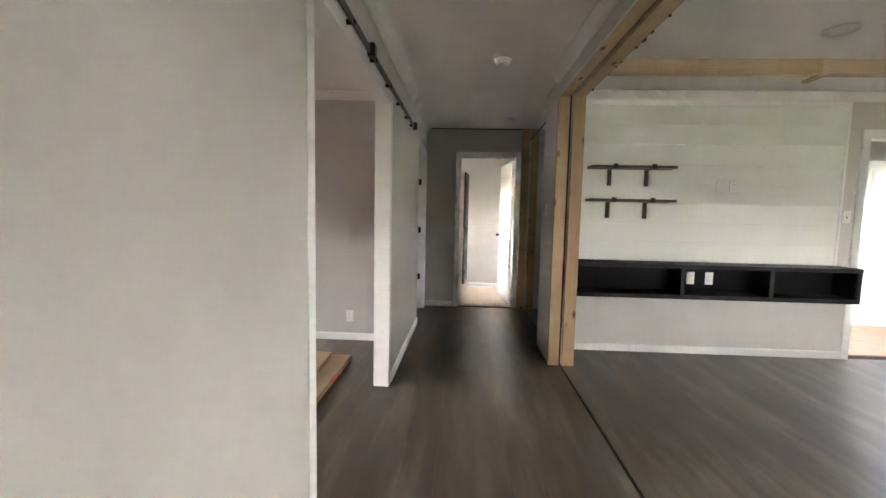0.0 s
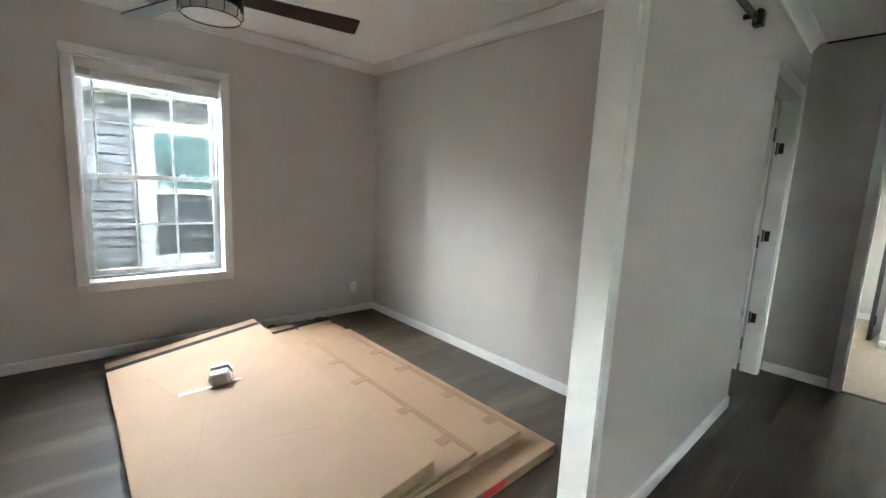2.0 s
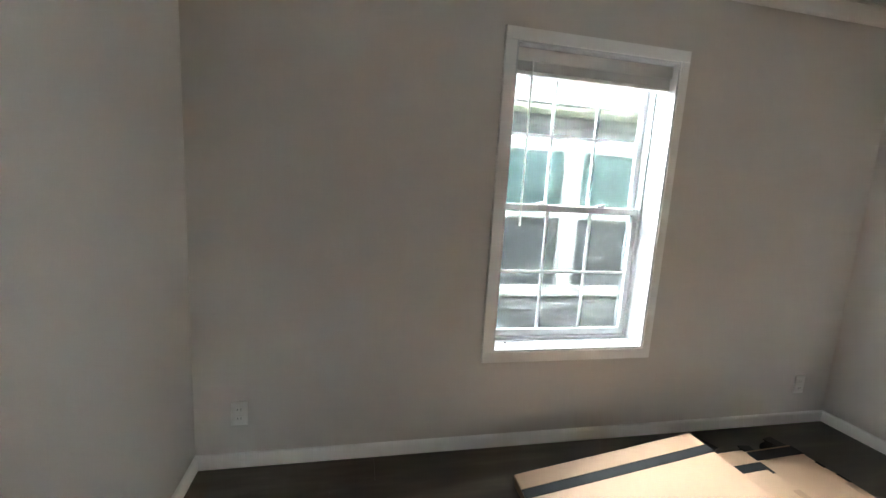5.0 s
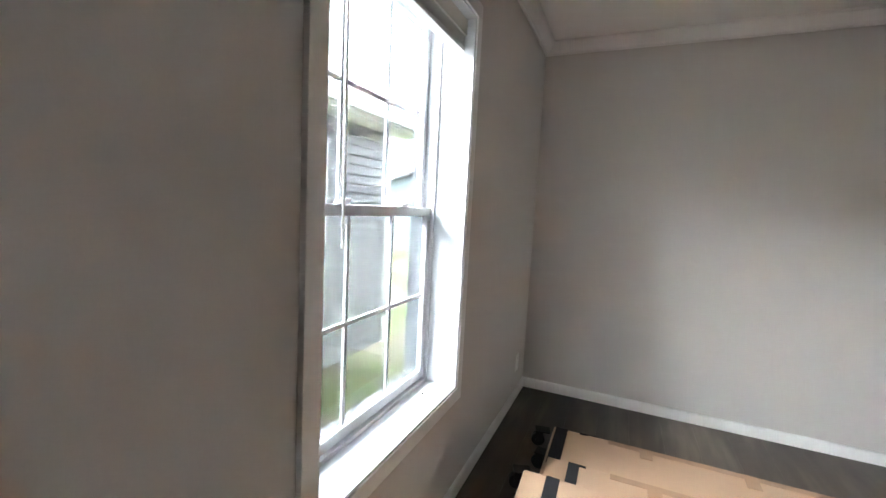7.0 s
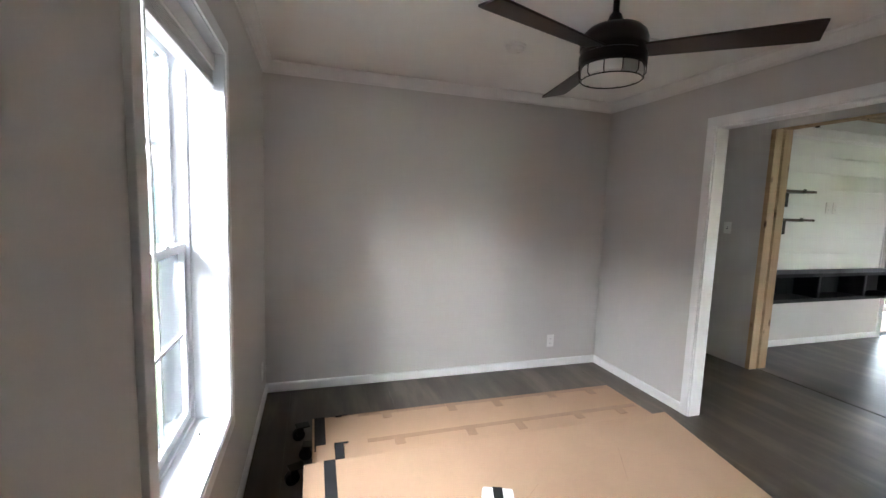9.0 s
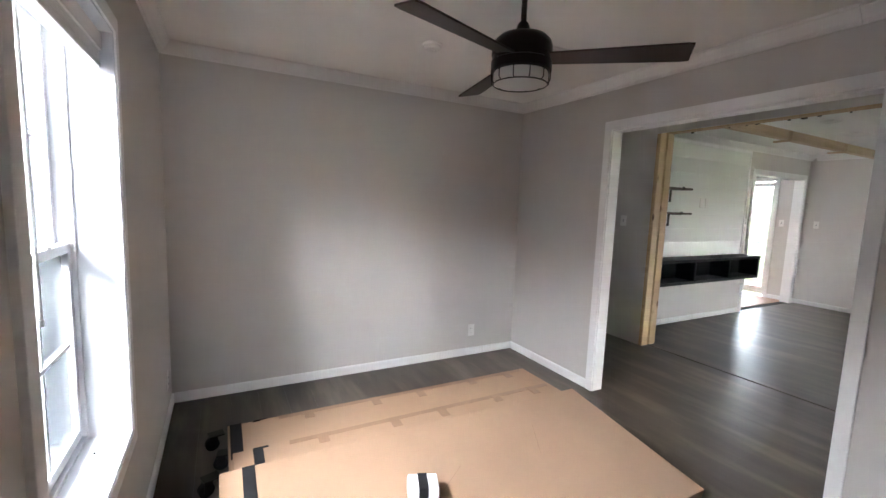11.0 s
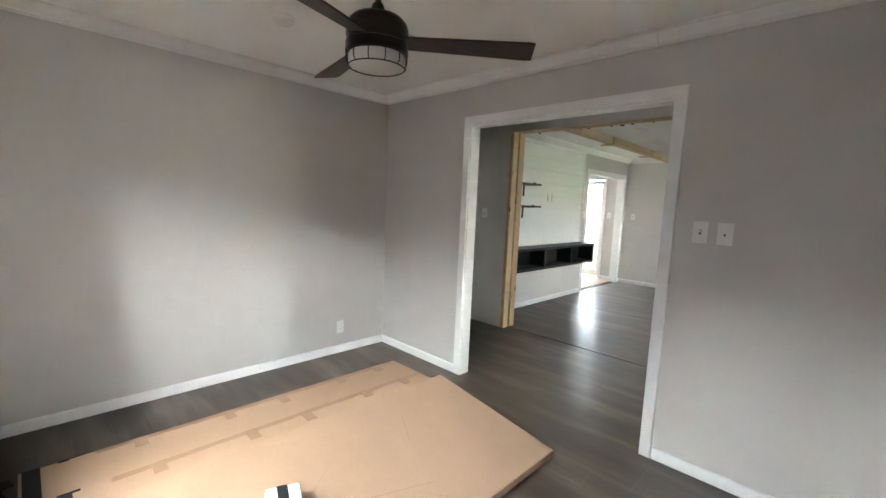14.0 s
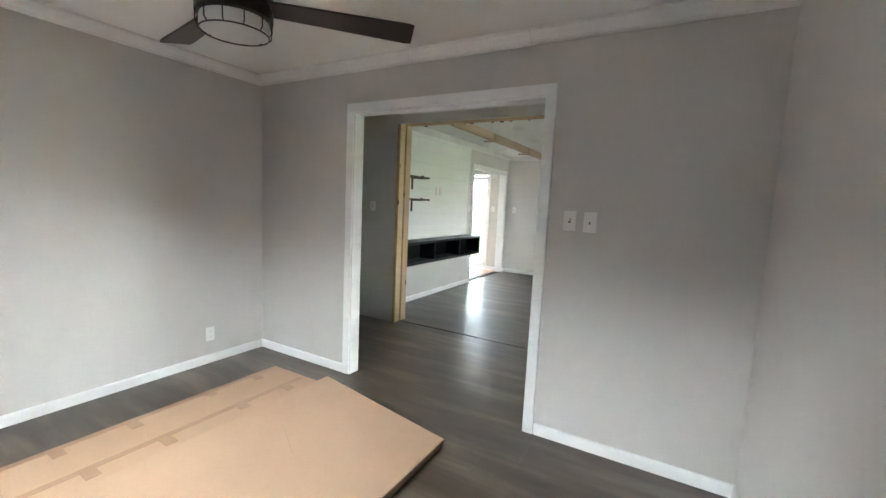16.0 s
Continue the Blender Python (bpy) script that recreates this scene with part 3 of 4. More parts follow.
# ---- doors ----
def panel_door(name, hinge, deg, width, height, material, label, knob=True, panels=True, knob_mat=None):
    """A door leaf swung about its hinge point; at 0 degrees it runs along +x."""
    d = thing(name, (hinge[0], hinge[1], 0), label, "door")
    T = 0.035
    ins = []
    if panels:
        for (a, b) in ((0.12, 0.46), (0.54, 0.88)):
            for (u, v) in ((0.10, 0.36), (0.41, 0.71), (0.76, 0.94)):
                ins.append((a * width, b * width, u * height, v * height))
    leaf = bmesh.new()
    box(leaf, 0, width, -T / 2, T / 2, 0.012, height, bev=0.002)
    lf = part("leaf", turned(leaf, *hinge, deg), material, d)
    for a, b, u, v in ins:
        for s in (-1, 1):
            m = bmesh.new()
            y0, y1 = sorted((s * T / 2, s * (T / 2 + 0.004)))
            box(m, a, b, y0, y1, u, u + 0.012, bev=0.0015)
            box(m, a, b, y0, y1, v - 0.012, v, bev=0.0015)
            box(m, a, a + 0.012, y0, y1, u + 0.012, v - 0.012, bev=0.0015)
            box(m, b - 0.012, b, y0, y1, u + 0.012, v - 0.012, bev=0.0015)
            box(m, a + 0.03, b - 0.03, y0, y1, u + 0.03, v - 0.03, bev=0.003)
            part("panel", turned(m, *hinge, deg), material, lf)
    if knob:
        k = bmesh.new()
        for s in (-1, 1):
            tube(k, (width - 0.06, s * T / 2, 0.98), (width - 0.06, s * (T / 2 + 0.008), 0.98), 0.028, 0.026, 20)
            tube(k, (width - 0.06, s * (T / 2 + 0.008), 0.98), (width - 0.06, s * (T / 2 + 0.035), 0.98), 0.010, 0.010, 14)
            tube(k, (width - 0.06, s * (T / 2 + 0.033), 0.98), (width - 0.06, s * (T / 2 + 0.058), 0.98), 0.026, 0.022, 20)
        part("knob", turned(k, *hinge, deg), knob_mat or BLACKMETAL, d, "black round knob", True)
    for z in (0.22, 1.02, 1.80):
        h = bmesh.new()
        box(h, -0.004, 0.030, -T / 2 - 0.003, -T / 2, z - 0.045, z + 0.045)
        tube(h, (-0.004, -T / 2 - 0.004, z - 0.047), (-0.004, -T / 2 - 0.004, z + 0.047), 0.006, 0.006, 10)
        part("hinge", turned(h, *hinge, deg), BLACKMETAL, d, "black butt hinge")
    return d


panel_door("end_door", (1.290, 5.795), 97, 0.74, 2.03, TRIM, "white interior door standing open into the carpeted bedroom", panels=False)
panel_door("side_door", (-0.020, 5.468), 180, 0.72, 2.03, TRIM, "white side door swung fully open, black hinges", panels=False)
panel_door("entry_door", (5.885, 5.265), 180, 0.80, 2.03, TRIM, "white six-panel entry door standing open", panels=True)
panel_door("bedroom_closet_door", (0.63, 7.46), 84, 0.70, 2.03, DARKDOOR, "dark grey door ajar beyond the bedroom wall", panels=False)
for z in (0.437, 1.065, 1.70):
    hj = bx(0.018, 0.050, 5.4845, 5.4875, z - 0.038, z + 0.038, bev=0.001)
    tube(hj, (0.010, 5.482, z - 0.046), (0.010, 5.482, z + 0.046), 0.006, 0.006, 10)
    tagged(new("door_hinge", mesh_of("door_hinge", hj, BLACKMETAL)), "black hinge plate on the white side door jamb", "hinge", "side door hinges")


# ---- electrical plates ----
def wall_plate(kind, at, facing, label, group="", shadow_rim=False):
    """A cover plate; facing is the degrees its front looks, 0 along -y."""
    p = thing("outlet" if kind == "outlet" else "light_switch", at, label, "outlet" if kind == "outlet" else "switch", group)
    x, y, z = at

    def place(bm):
        bmesh.ops.transform(bm, matrix=Matrix.Translation(at) @ Matrix.Rotation(radians(facing), 4, "Z"), verts=bm.verts[:])
        return bm

    part("cover_plate", place(bx(-0.036, 0.036, -0.006, 0, -0.058, 0.058, bev=0.003)), PLATE, p)
    if shadow_rim:
        # Slightly larger grey rim paints a shadow gap round the plate.
        part("back_box", place(bx(-0.0375, 0.0375, -0.0025, 0.002, -0.0595, 0.0595)), GREYCARD, p, "grey rim painted as the shadow gap round the plate")
    if kind == "outlet":
        for s in (-1, 1):
            r = part("receptacle", place(bx(-0.017, 0.017, -0.008, -0.006, s * 0.022 - 0.014, s * 0.022 + 0.014, bev=0.001)), PLATE, p)
            for sx in (-0.007, 0.007):
                part("slot", place(bx(sx - 0.001, sx + 0.001, -0.0087, -0.008, s * 0.022 - 0.005, s * 0.022 + 0.005)), SLOT, r)
    elif kind == "switch":
        part("toggle_frame", place(bx(-0.006, 0.006, -0.0075, -0.006, -0.013, 0.013)), SLOT, p)
        part("toggle", place(bx(-0.004, 0.004, -0.018, -0.0075, -0.002, 0.010, bev=0.001)), PLATE, p)
    elif kind == "fan":
        part("rocker", place(bx(-0.017, 0.017, -0.009, -0.006, -0.034, 0.034, bev=0.002)), PLATE, p)
        part("slider", place(bx(-0.004, 0.004, -0.013, -0.009, -0.012, 0.002, bev=0.001)), SLOT, p)
    for s in (-1, 1):
        part("screw", place(tube(bmesh.new(), (0, -0.006, s * 0.042), (0, -0.0072, s * 0.042), 0.003, 0.0025, 8)), PLATE, p)
    return p


wall_plate("outlet", (-0.497, 4.0, 0.246), 0, "white duplex outlet low on the greige wall")
wall_plate("outlet", (-2.96, 0.522, 0.27), 90, "white duplex outlet beside the den corner")
wall_plate("outlet", (-2.96, 3.766, 0.26), 90, "white duplex outlet near the stacked cartons")
wall_plate("switch", (0.0, 1.255, 1.350), -90, "white toggle switch plate by the opening", "switches by the opening")
wall_plate("fan", (0.0, 1.142, 1.347), -90, "white fan control plate by the opening", "switches by the opening")
wall_plate("switch", (1.39, 3.86, 1.344), -90, "white switch plate on the hall stub wall")
wall_plate("switch", (4.138, 3.96, 1.336), 0, "white switch plate beside the cased opening")
wall_plate("switch", (5.92, 3.78, 1.33), -90, "white switch plate on the living room wall")
wall_plate("outlet", (2.985, 3.9425, 1.59), 0, "white outlet plate on shiplap for a television", "plates on the shiplap", True)
wall_plate("outlet", (3.103, 3.9425, 1.59), 0, "white outlet plate on shiplap for a television", "plates on the shiplap", True)
wall_plate("switch", (5.92, 4.26, 1.33), -90, "white double switch plate in the back entry")


# ---- ceiling fixtures ----
def smoke_detector(x, y, label, r=0.062):
    d = thing("smoke_detector", (x, y, H), label, "smoke detector", "ceiling detectors")
    part("base", lathe(bmesh.new(), [(r, H - 0.001), (r, H - 0.010), (r * 0.96, H - 0.013)], x, y, 32), PLATE, d, smooth=True)
    part("cover", lathe(bmesh.new(), [(r * 0.86, H - 0.013), (r * 0.84, H - 0.026), (r * 0.7, H - 0.034), (r * 0.2, H - 0.036)], x, y, 32), PLATE, d, smooth=True)
    part("test_button", lathe(bmesh.new(), [(0.010, H - 0.036), (0.009, H - 0.039)], x + 0.02, y, 12), SLAT, d)
    return d


smoke_detector(-1.456, 3.08, "white round smoke detector on the den ceiling")
smoke_detector(0.888, 3.158, "white round smoke detector on the hall ceiling")


def recessed_light(x, y, r=0.075):
    d = thing("ceiling_light", (x, y, H), "white round recessed ceiling light, switched off", "ceiling light")
    part("trim_ring", ring(bmesh.new(), x, y, H - 0.003, r, 0.008), PLATE, d, smooth=True)
    part("lens", lathe(bmesh.new(), [(r - 0.006, H - 0.001), (r - 0.012, H - 0.005), (0.01, H - 0.006)], x, y, 32), FROST, d, smooth=True)


recessed_light(2.86, 2.66, 0.085)
recessed_light(1.17, 5.10, 0.065)


def ceiling_vent(x, y, hx, hy, count):
    v = thing("ceiling_vent", (x, y, H), "white slatted ceiling air vent", "vent", "ceiling air vents")
    fr = bmesh.new()
    box(fr, x - hx, x + hx, y - hy, y - hy + 0.02, H - 0.010, H - 0.0005, bev=0.002)
    box(fr, x - hx, x + hx, y + hy - 0.02, y + hy, H - 0.010, H - 0.0005, bev=0.002)
    box(fr, x - hx, x - hx + 0.02, y - hy + 0.02, y + hy - 0.02, H - 0.010, H - 0.0005, bev=0.002)
    box(fr, x + hx - 0.02, x + hx, y - hy + 0.02, y + hy - 0.02, H - 0.010, H - 0.0005, bev=0.002)
    part("frame", fr, PLATE, v)
    part("backing", bx(x - hx + 0.02, x + hx - 0.02, y - hy + 0.02, y + hy - 0.02, H - 0.002, H - 0.0005), SLOT, v)
    pitch = (2 * hy - 0.04) / count
    for i in range(count):
        yy = y - hy + 0.02 + (i + 0.5) * pitch
        part("slat", bx(x - hx + 0.02, x + hx - 0.02, yy - 0.005, yy + 0.005, H - 0.008, H - 0.003), PLATE, v)


ceiling_vent(3.90, 2.80, 0.17, 0.09, 8)
ceiling_vent(-0.795, 2.83, 0.075, 0.14, 13)


def ceiling_fan():
    cx, cy = -1.469, 2.173
    f = thing("ceiling_fan", (cx, cy, H), "dark bronze three-blade ceiling fan with caged drum light", "ceiling fan")
    part("canopy", lathe(bmesh.new(), [(0.065, H - 0.001), (0.064, H - 0.02), (0.05, H - 0.045), (0.02, H - 0.055)], cx, cy), BRONZE, f, smooth=True)
    part("downrod", tube(bmesh.new(), (cx, cy, H - 0.05), (cx, cy, 2.225), 0.012, 0.012, 16), BRONZE, f, smooth=True)
    part("collar", lathe(bmesh.new(), [(0.018, 2.252), (0.024, 2.243), (0.030, 2.224), (0.046, 2.202), (0.05, 2.196)], cx, cy), BRONZE, f, smooth=True)
    part("motor_housing", lathe(bmesh.new(), [(0.045, 2.204), (0.075, 2.200), (0.103, 2.189), (0.122, 2.170), (0.129, 2.148), (0.129, 2.116), (0.125, 2.113), (0.125, 2.090), (0.130, 2.087), (0.130, 2.050), (0.124, 2.046), (0.05, 2.046)], cx, cy, 48), BRONZE, f, smooth=True)
    part("shade", lathe(bmesh.new(), [(0.05, 2.045), (0.114, 2.045), (0.117, 2.036), (0.117, 2.006), (0.112, 2.000), (0.10, 1.997), (0.01, 1.996)], cx, cy, 48), FROST, f, "white frosted glass drum shade", True)
    cage = part("cage", ring(bmesh.new(), cx, cy, 1.996, 0.116, 0.0026), BRONZE, f, "thin bronze wire cage")
    for i in range(12):
        a = 2 * math.pi * (i + 0.3) / 12
        ca, sa = math.cos(a), math.sin(a)
        rib = bmesh.new()
        tube(rib, (cx + 0.128 * ca, cy + 0.128 * sa, 2.052), (cx + 0.128 * ca, cy + 0.128 * sa, 2.006), 0.0022, 0.0022, 6)
        tube(rib, (cx + 0.128 * ca, cy + 0.128 * sa, 2.007), (cx + 0.116 * ca, cy + 0.116 * sa, 1.996), 0.0022, 0.0022, 6)
        part("rib", rib, BRONZE, cage)
    for deg in (78.6, -41.7, 198.0):
        b = bmesh.new()
        r0, r1 = 0.10, 0.660
        prof = [(r0, -0.045), (r1 - 0.03, -0.064), (r1 - 0.004, -0.062), (r1 + 0.010, 0.060), (r1 - 0.02, 0.064), (r0, 0.045)]
        prism(b, prof, -0.004, 0.004, bev=0.0015)
        bmesh.ops.transform(b, matrix=Matrix.Rotation(radians(-11), 4, "X"), verts=b.verts[:])
        bmesh.ops.transform(b, matrix=Matrix.Translation((cx, cy, 2.102)) @ Matrix.Rotation(radians(deg), 4, "Z"), verts=b.verts[:])
        bl = part("blade", b, BLADE, f, "espresso-stained flat blade")
        arm = bmesh.new()
        box(arm, 0.09, 0.17, -0.028, 0.028, 0.004, 0.010, bev=0.002)
        bmesh.ops.transform(arm, matrix=Matrix.Rotation(radians(-11), 4, "X"), verts=arm.verts[:])
        bmesh.ops.transform(arm, matrix=Matrix.Translation((cx, cy, 2.102)) @ Matrix.Rotation(radians(deg), 4, "Z"), verts=arm.verts[:])
        part("blade_arm", arm, BRONZE, bl)


ceiling_fan()


# ---- barn-door rail over the opening ----
def barn_rail():
    r = thing("barn_door_rail", (0.13, 2.2, 2.10), "black steel sliding-door rail above the opening, no door hung", "rail")
    part("bar", bx(0.128, 0.135, -0.3, 4.0, 2.092, 2.132, bev=0.001), BLACKMETAL, r)
    for y in (0.0, 0.45, 0.9, 1.35, 1.80, 2.25, 2.70, 3.15, 3.60, 3.92):
        b = bmesh.new()
        tube(b, (0.095, y, 2.112), (0.128, y, 2.112), 0.012, 0.012, 14)
        tube(b, (0.135, y, 2.112), (0.142, y, 2.112), 0.013, 0.011, 6)
        part("bolt", b, BLACKMETAL, r)
    for y in (2.13, 3.985):
        s = bmesh.new()
        box(s, 0.118, 0.158, y - 0.024, y + 0.024, 2.084, 2.146, bev=0.004)
        tube(s, (0.138, y, 2.146), (0.138, y, 2.156), 0.012, 0.010, 14)
        part("stopper", s, BLACKMETAL, r)


barn_rail()


# ---- living room ----
def floating_console():
    c = thing("floating_console", (2.85, 3.95, 0.58), "charcoal-stained wall-hung media console with three open bays", "console")
    x0, x1, y0, y1, z0, z1 = 1.62, 4.09, 3.69, 3.947, 0.575, 0.885
    t = 0.035
    part("top", bx(x0, x1, y0 - 0.006, y1, z1 - t, z1, bev=0.004), CHARCOAL, c)
    part("bottom", bx(x0, x1, y0, y1, z0, z0 + t, bev=0.004), CHARCOAL, c)
    part("side_panel", bx(x0, x0 + t, y0, y1, z0 + t, z1 - t, bev=0.002), CHARCOAL, c)
    part("side_panel", bx(x1 - t, x1, y0, y1, z0 + t, z1 - t, bev=0.002), CHARCOAL, c)
    for x in (2.585, 3.345):
        part("divider", bx(x - 0.016, x + 0.016, y0 + 0.002, y1, z0 + t, z1 - t, bev=0.002), CHARCOAL, c)
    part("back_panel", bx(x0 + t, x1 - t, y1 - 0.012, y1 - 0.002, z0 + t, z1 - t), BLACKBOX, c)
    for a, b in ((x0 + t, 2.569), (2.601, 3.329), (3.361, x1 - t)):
        # Thin black panels line each bay over the charcoal boards.
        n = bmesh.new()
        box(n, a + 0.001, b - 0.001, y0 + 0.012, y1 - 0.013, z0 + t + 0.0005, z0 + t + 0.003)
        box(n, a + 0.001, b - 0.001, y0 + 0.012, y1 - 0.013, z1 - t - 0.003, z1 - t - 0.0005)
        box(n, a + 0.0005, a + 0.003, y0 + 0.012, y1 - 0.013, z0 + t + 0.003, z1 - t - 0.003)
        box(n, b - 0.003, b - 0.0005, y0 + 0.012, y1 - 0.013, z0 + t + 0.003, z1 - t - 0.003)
        part("bay_liner", n, BLACKBOX, c, "thin black lining of the bay inside")
    return c


floating_console()
wall_plate("outlet", (2.77, 3.935, 0.735), 0, "white outlet plate inside the console bay", "plates in the console")
wall_plate("outlet", (2.94, 3.935, 0.735), 0, "white outlet plate inside the console bay", "plates in the console")


def bracket_shelf(z, x0, x1, label):
    s = thing("wall_shelf", ((x0 + x1) / 2, 3.94, z), label, "shelf", "shelves on the shiplap")
    b = bmesh.new()
    n = 14
    top, bot = [], []
    rnd = random.Random(int(z * 100))
    pts = [(x0 + (x1 - x0) * i / n, 3.785 + rnd.uniform(-0.006, 0.006)) for i in range(n + 1)]
    prism(b, [(x0 - 0.004, 3.9445), *[(x, y) for x, y in pts], (x1 + 0.006, 3.9445)], z - 0.024, z, bev=0.003)
    part("board", b, SHELFWOOD, s, "dark stained board with rough edge")
    for f in (0.27, 0.72):
        x = x0 + (x1 - x0) * f
        k = bmesh.new()
        box(k, x - 0.020, x + 0.020, 3.938, 3.9445, z - 0.175, z - 0.025, bev=0.001)
        box(k, x - 0.020, x + 0.020, 3.775, 3.9445, z - 0.030, z - 0.0245, bev=0.001)
        box(k, x - 0.020, x + 0.020, 3.773, 3.779, z - 0.030, z + 0.012, bev=0.001)
        part("bracket", k, BLACKMETAL, s, "black flat steel bracket")


bracket_shelf(1.757, 1.77, 2.52, "dark rustic wall shelf on black brackets, upper one")
bracket_shelf(1.457, 1.765, 2.525, "dark rustic wall shelf on black brackets, lower one")

structure("trim_shiplap_corner", bx(4.052, 4.076, 3.936, 3.958, 0.885, 2.355, bev=0.002), TRIM, "white corner batten of the shiplap")
structure("trim_shiplap_frieze", bx(1.612, 4.076, 3.938, 3.958, 2.325, 2.359, bev=0.002), TRIM)


def ceiling_beam():
    b = thing("ceiling_beam", (3.76, 3.155, 2.335), "pale raw pine beam across the living room ceiling", "beam")
    part("south_face", bx(1.612, 5.915, 3.120, 3.139, 2.335, H - 0.001, bev=0.002), PINE_X, b)
    part("north_face", bx(1.612, 5.915, 3.175, 3.194, 2.335, H - 0.001, bev=0.002), PINE_X, b)
    part("soffit", bx(1.612, 5.915, 3.1395, 3.1745, 2.337, 2.357, bev=0.002), PINE_X, b)
    for x, y in ((3.115, 3.27), (4.60, 3.29)):
        k = bmesh.new()
        box(k, x, x + 0.042, 3.086, 3.119, 2.314, 2.425, bev=0.002)
        box(k, x, x + 0.042, 3.1195, y, 2.313, 2.334, bev=0.002)
        part("clamp_block", k, PINE_X, b, "raw pine support block")


ceiling_beam()


# ---- flat cartons stacked on the den floor ----
def flat_carton(x0, x1, y_s, z_s, y_n, z_n, t, label, off, wide, run, lip_on=False, red=None, seam=False, tabs=False, flag=None):
    """A flat carton that leans on the one behind: tops at the south and north edges, t thick."""
    c = thing("flat_carton", ((x0 + x1) / 2, (y_s + y_n) / 2, 0), label, "carton", "stacked flat cartons")
    W, L = x1 - x0, math.hypot(y_n - y_s, z_n - z_s)
    lean = Matrix.Translation((x0, y_s, z_s)) @ Matrix.Rotation(math.atan2(z_n - z_s, y_n - y_s), 4, "X")

    def put(name, bm, mat, lab=""):
        bmesh.ops.transform(bm, matrix=lean, verts=bm.verts[:])
        return part(name, bm, mat, c, lab)

    put("carton_body", bx(0, W, 0, L, -t, 0, bev=0.004), CARD)
    put("edge_face", bx(W - 0.003, W + 0.0008, 0.008, L - 0.008, -t + 0.006, -0.005), CARD_EDGE)
    put("edge_face", bx(0.01, W - 0.01, -0.0008, 0.003, -t + 0.006, -0.005), CARD_EDGE)
    put("tape_band", bx(off, off + wide, L * (1 - run) - 0.001, L + 0.0012, -0.0005, 0.0018), BLACKTAPE, "matte black tape band")
    put("tape_band", bx(off, off + wide, L - 0.002, L + 0.0016, -0.03, 0.001), BLACKTAPE)
    if flag:
        put("tape_flag", bx(off + flag[0], off + flag[1], L - 0.013, L + 0.0014, -0.0005, 0.0020), BLACKTAPE)
    if lip_on:
        put("edge_strip", bx(-0.004, off - 0.001, 0.004, L - 0.006, -0.010, 0.0025, bev=0.002), CARD, "folded cardboard edge flap")
    if red:
        put("red_tape", bx(W - 0.010, W + 0.0018, red[0] * L, red[1] * L, -t + 0.010, -0.004), REDTAPE, "bright red tape on the edge")
    if seam:
        put("packing_tape", bx(0.28, W - 0.004, L - 0.034, L + 0.001, -0.0005, 0.0010), TAPE, "glossy brown packing tape")
    if lip_on:
        for u, v, s, ang in ((0.95, 0.50, 0.16, 35), (1.25, 0.30, 0.22, -18), (1.60, 0.62, 0.12, 62), (0.62, 0.22, 0.18, 12), (1.42, 0.16, 0.10, -48)):
            cr = bx(-s, s, -0.0012, 0.0012, -0.0004, 0.0006)
            bmesh.ops.transform(cr, matrix=Matrix.Translation((u, v, 0)) @ Matrix.Rotation(radians(ang), 4, "Z"), verts=cr.verts[:])
            put("crease", cr, CARD_EDGE, "faint crease in the cardboard")
    if tabs:
        n = 5
        for k in range(n):
            u = 0.45 + (W - 0.62) * k / (n - 1) + (0.035 if k % 2 else -0.02)
            put("tape_tab", bx(u, u + 0.060, L - 0.086 - 0.012 * (k % 3), L + 0.001, -0.0005, 0.0017), TAPE)
    return c


flat_carton(-2.475, -0.322, 2.45, 0.055, 3.405, 0.056, 0.053, "kraft cardboard flat carton, lowest of the stack", 0.02, 0.06, 1.0, red=(0.44, 0.59))
flat_carton(-2.62, -0.455, 2.10, 0.054, 3.295, 0.112, 0.050, "long kraft cardboard flat carton with brown tape tabs", 0.012, 0.062, 0.28, red=(0.14, 0.27), seam=True, tabs=True, flag=(0.125, 0.165))
flat_carton(-2.600, -0.457, 2.32, 0.086, 2.968, 0.126, 0.018, "thin kraft cardboard sheet with brown tape tabs, half covered", 0.097, 0.050, 0.42, seam=True, tabs=True, flag=(0.0, 0.078))
flat_carton(-2.655, -0.455, 1.765, 0.057, 2.700, 0.200, 0.055, "large kraft cardboard flat carton leaning on top of the stack", 0.090, 0.055, 1.0, lip_on=True, red=(0.38, 0.55))


def top_at(y):
    """Height of the uppermost carton's face at y."""
    return 0.057 + (y - 1.765) * (0.200 - 0.057) / (2.700 - 1.765)


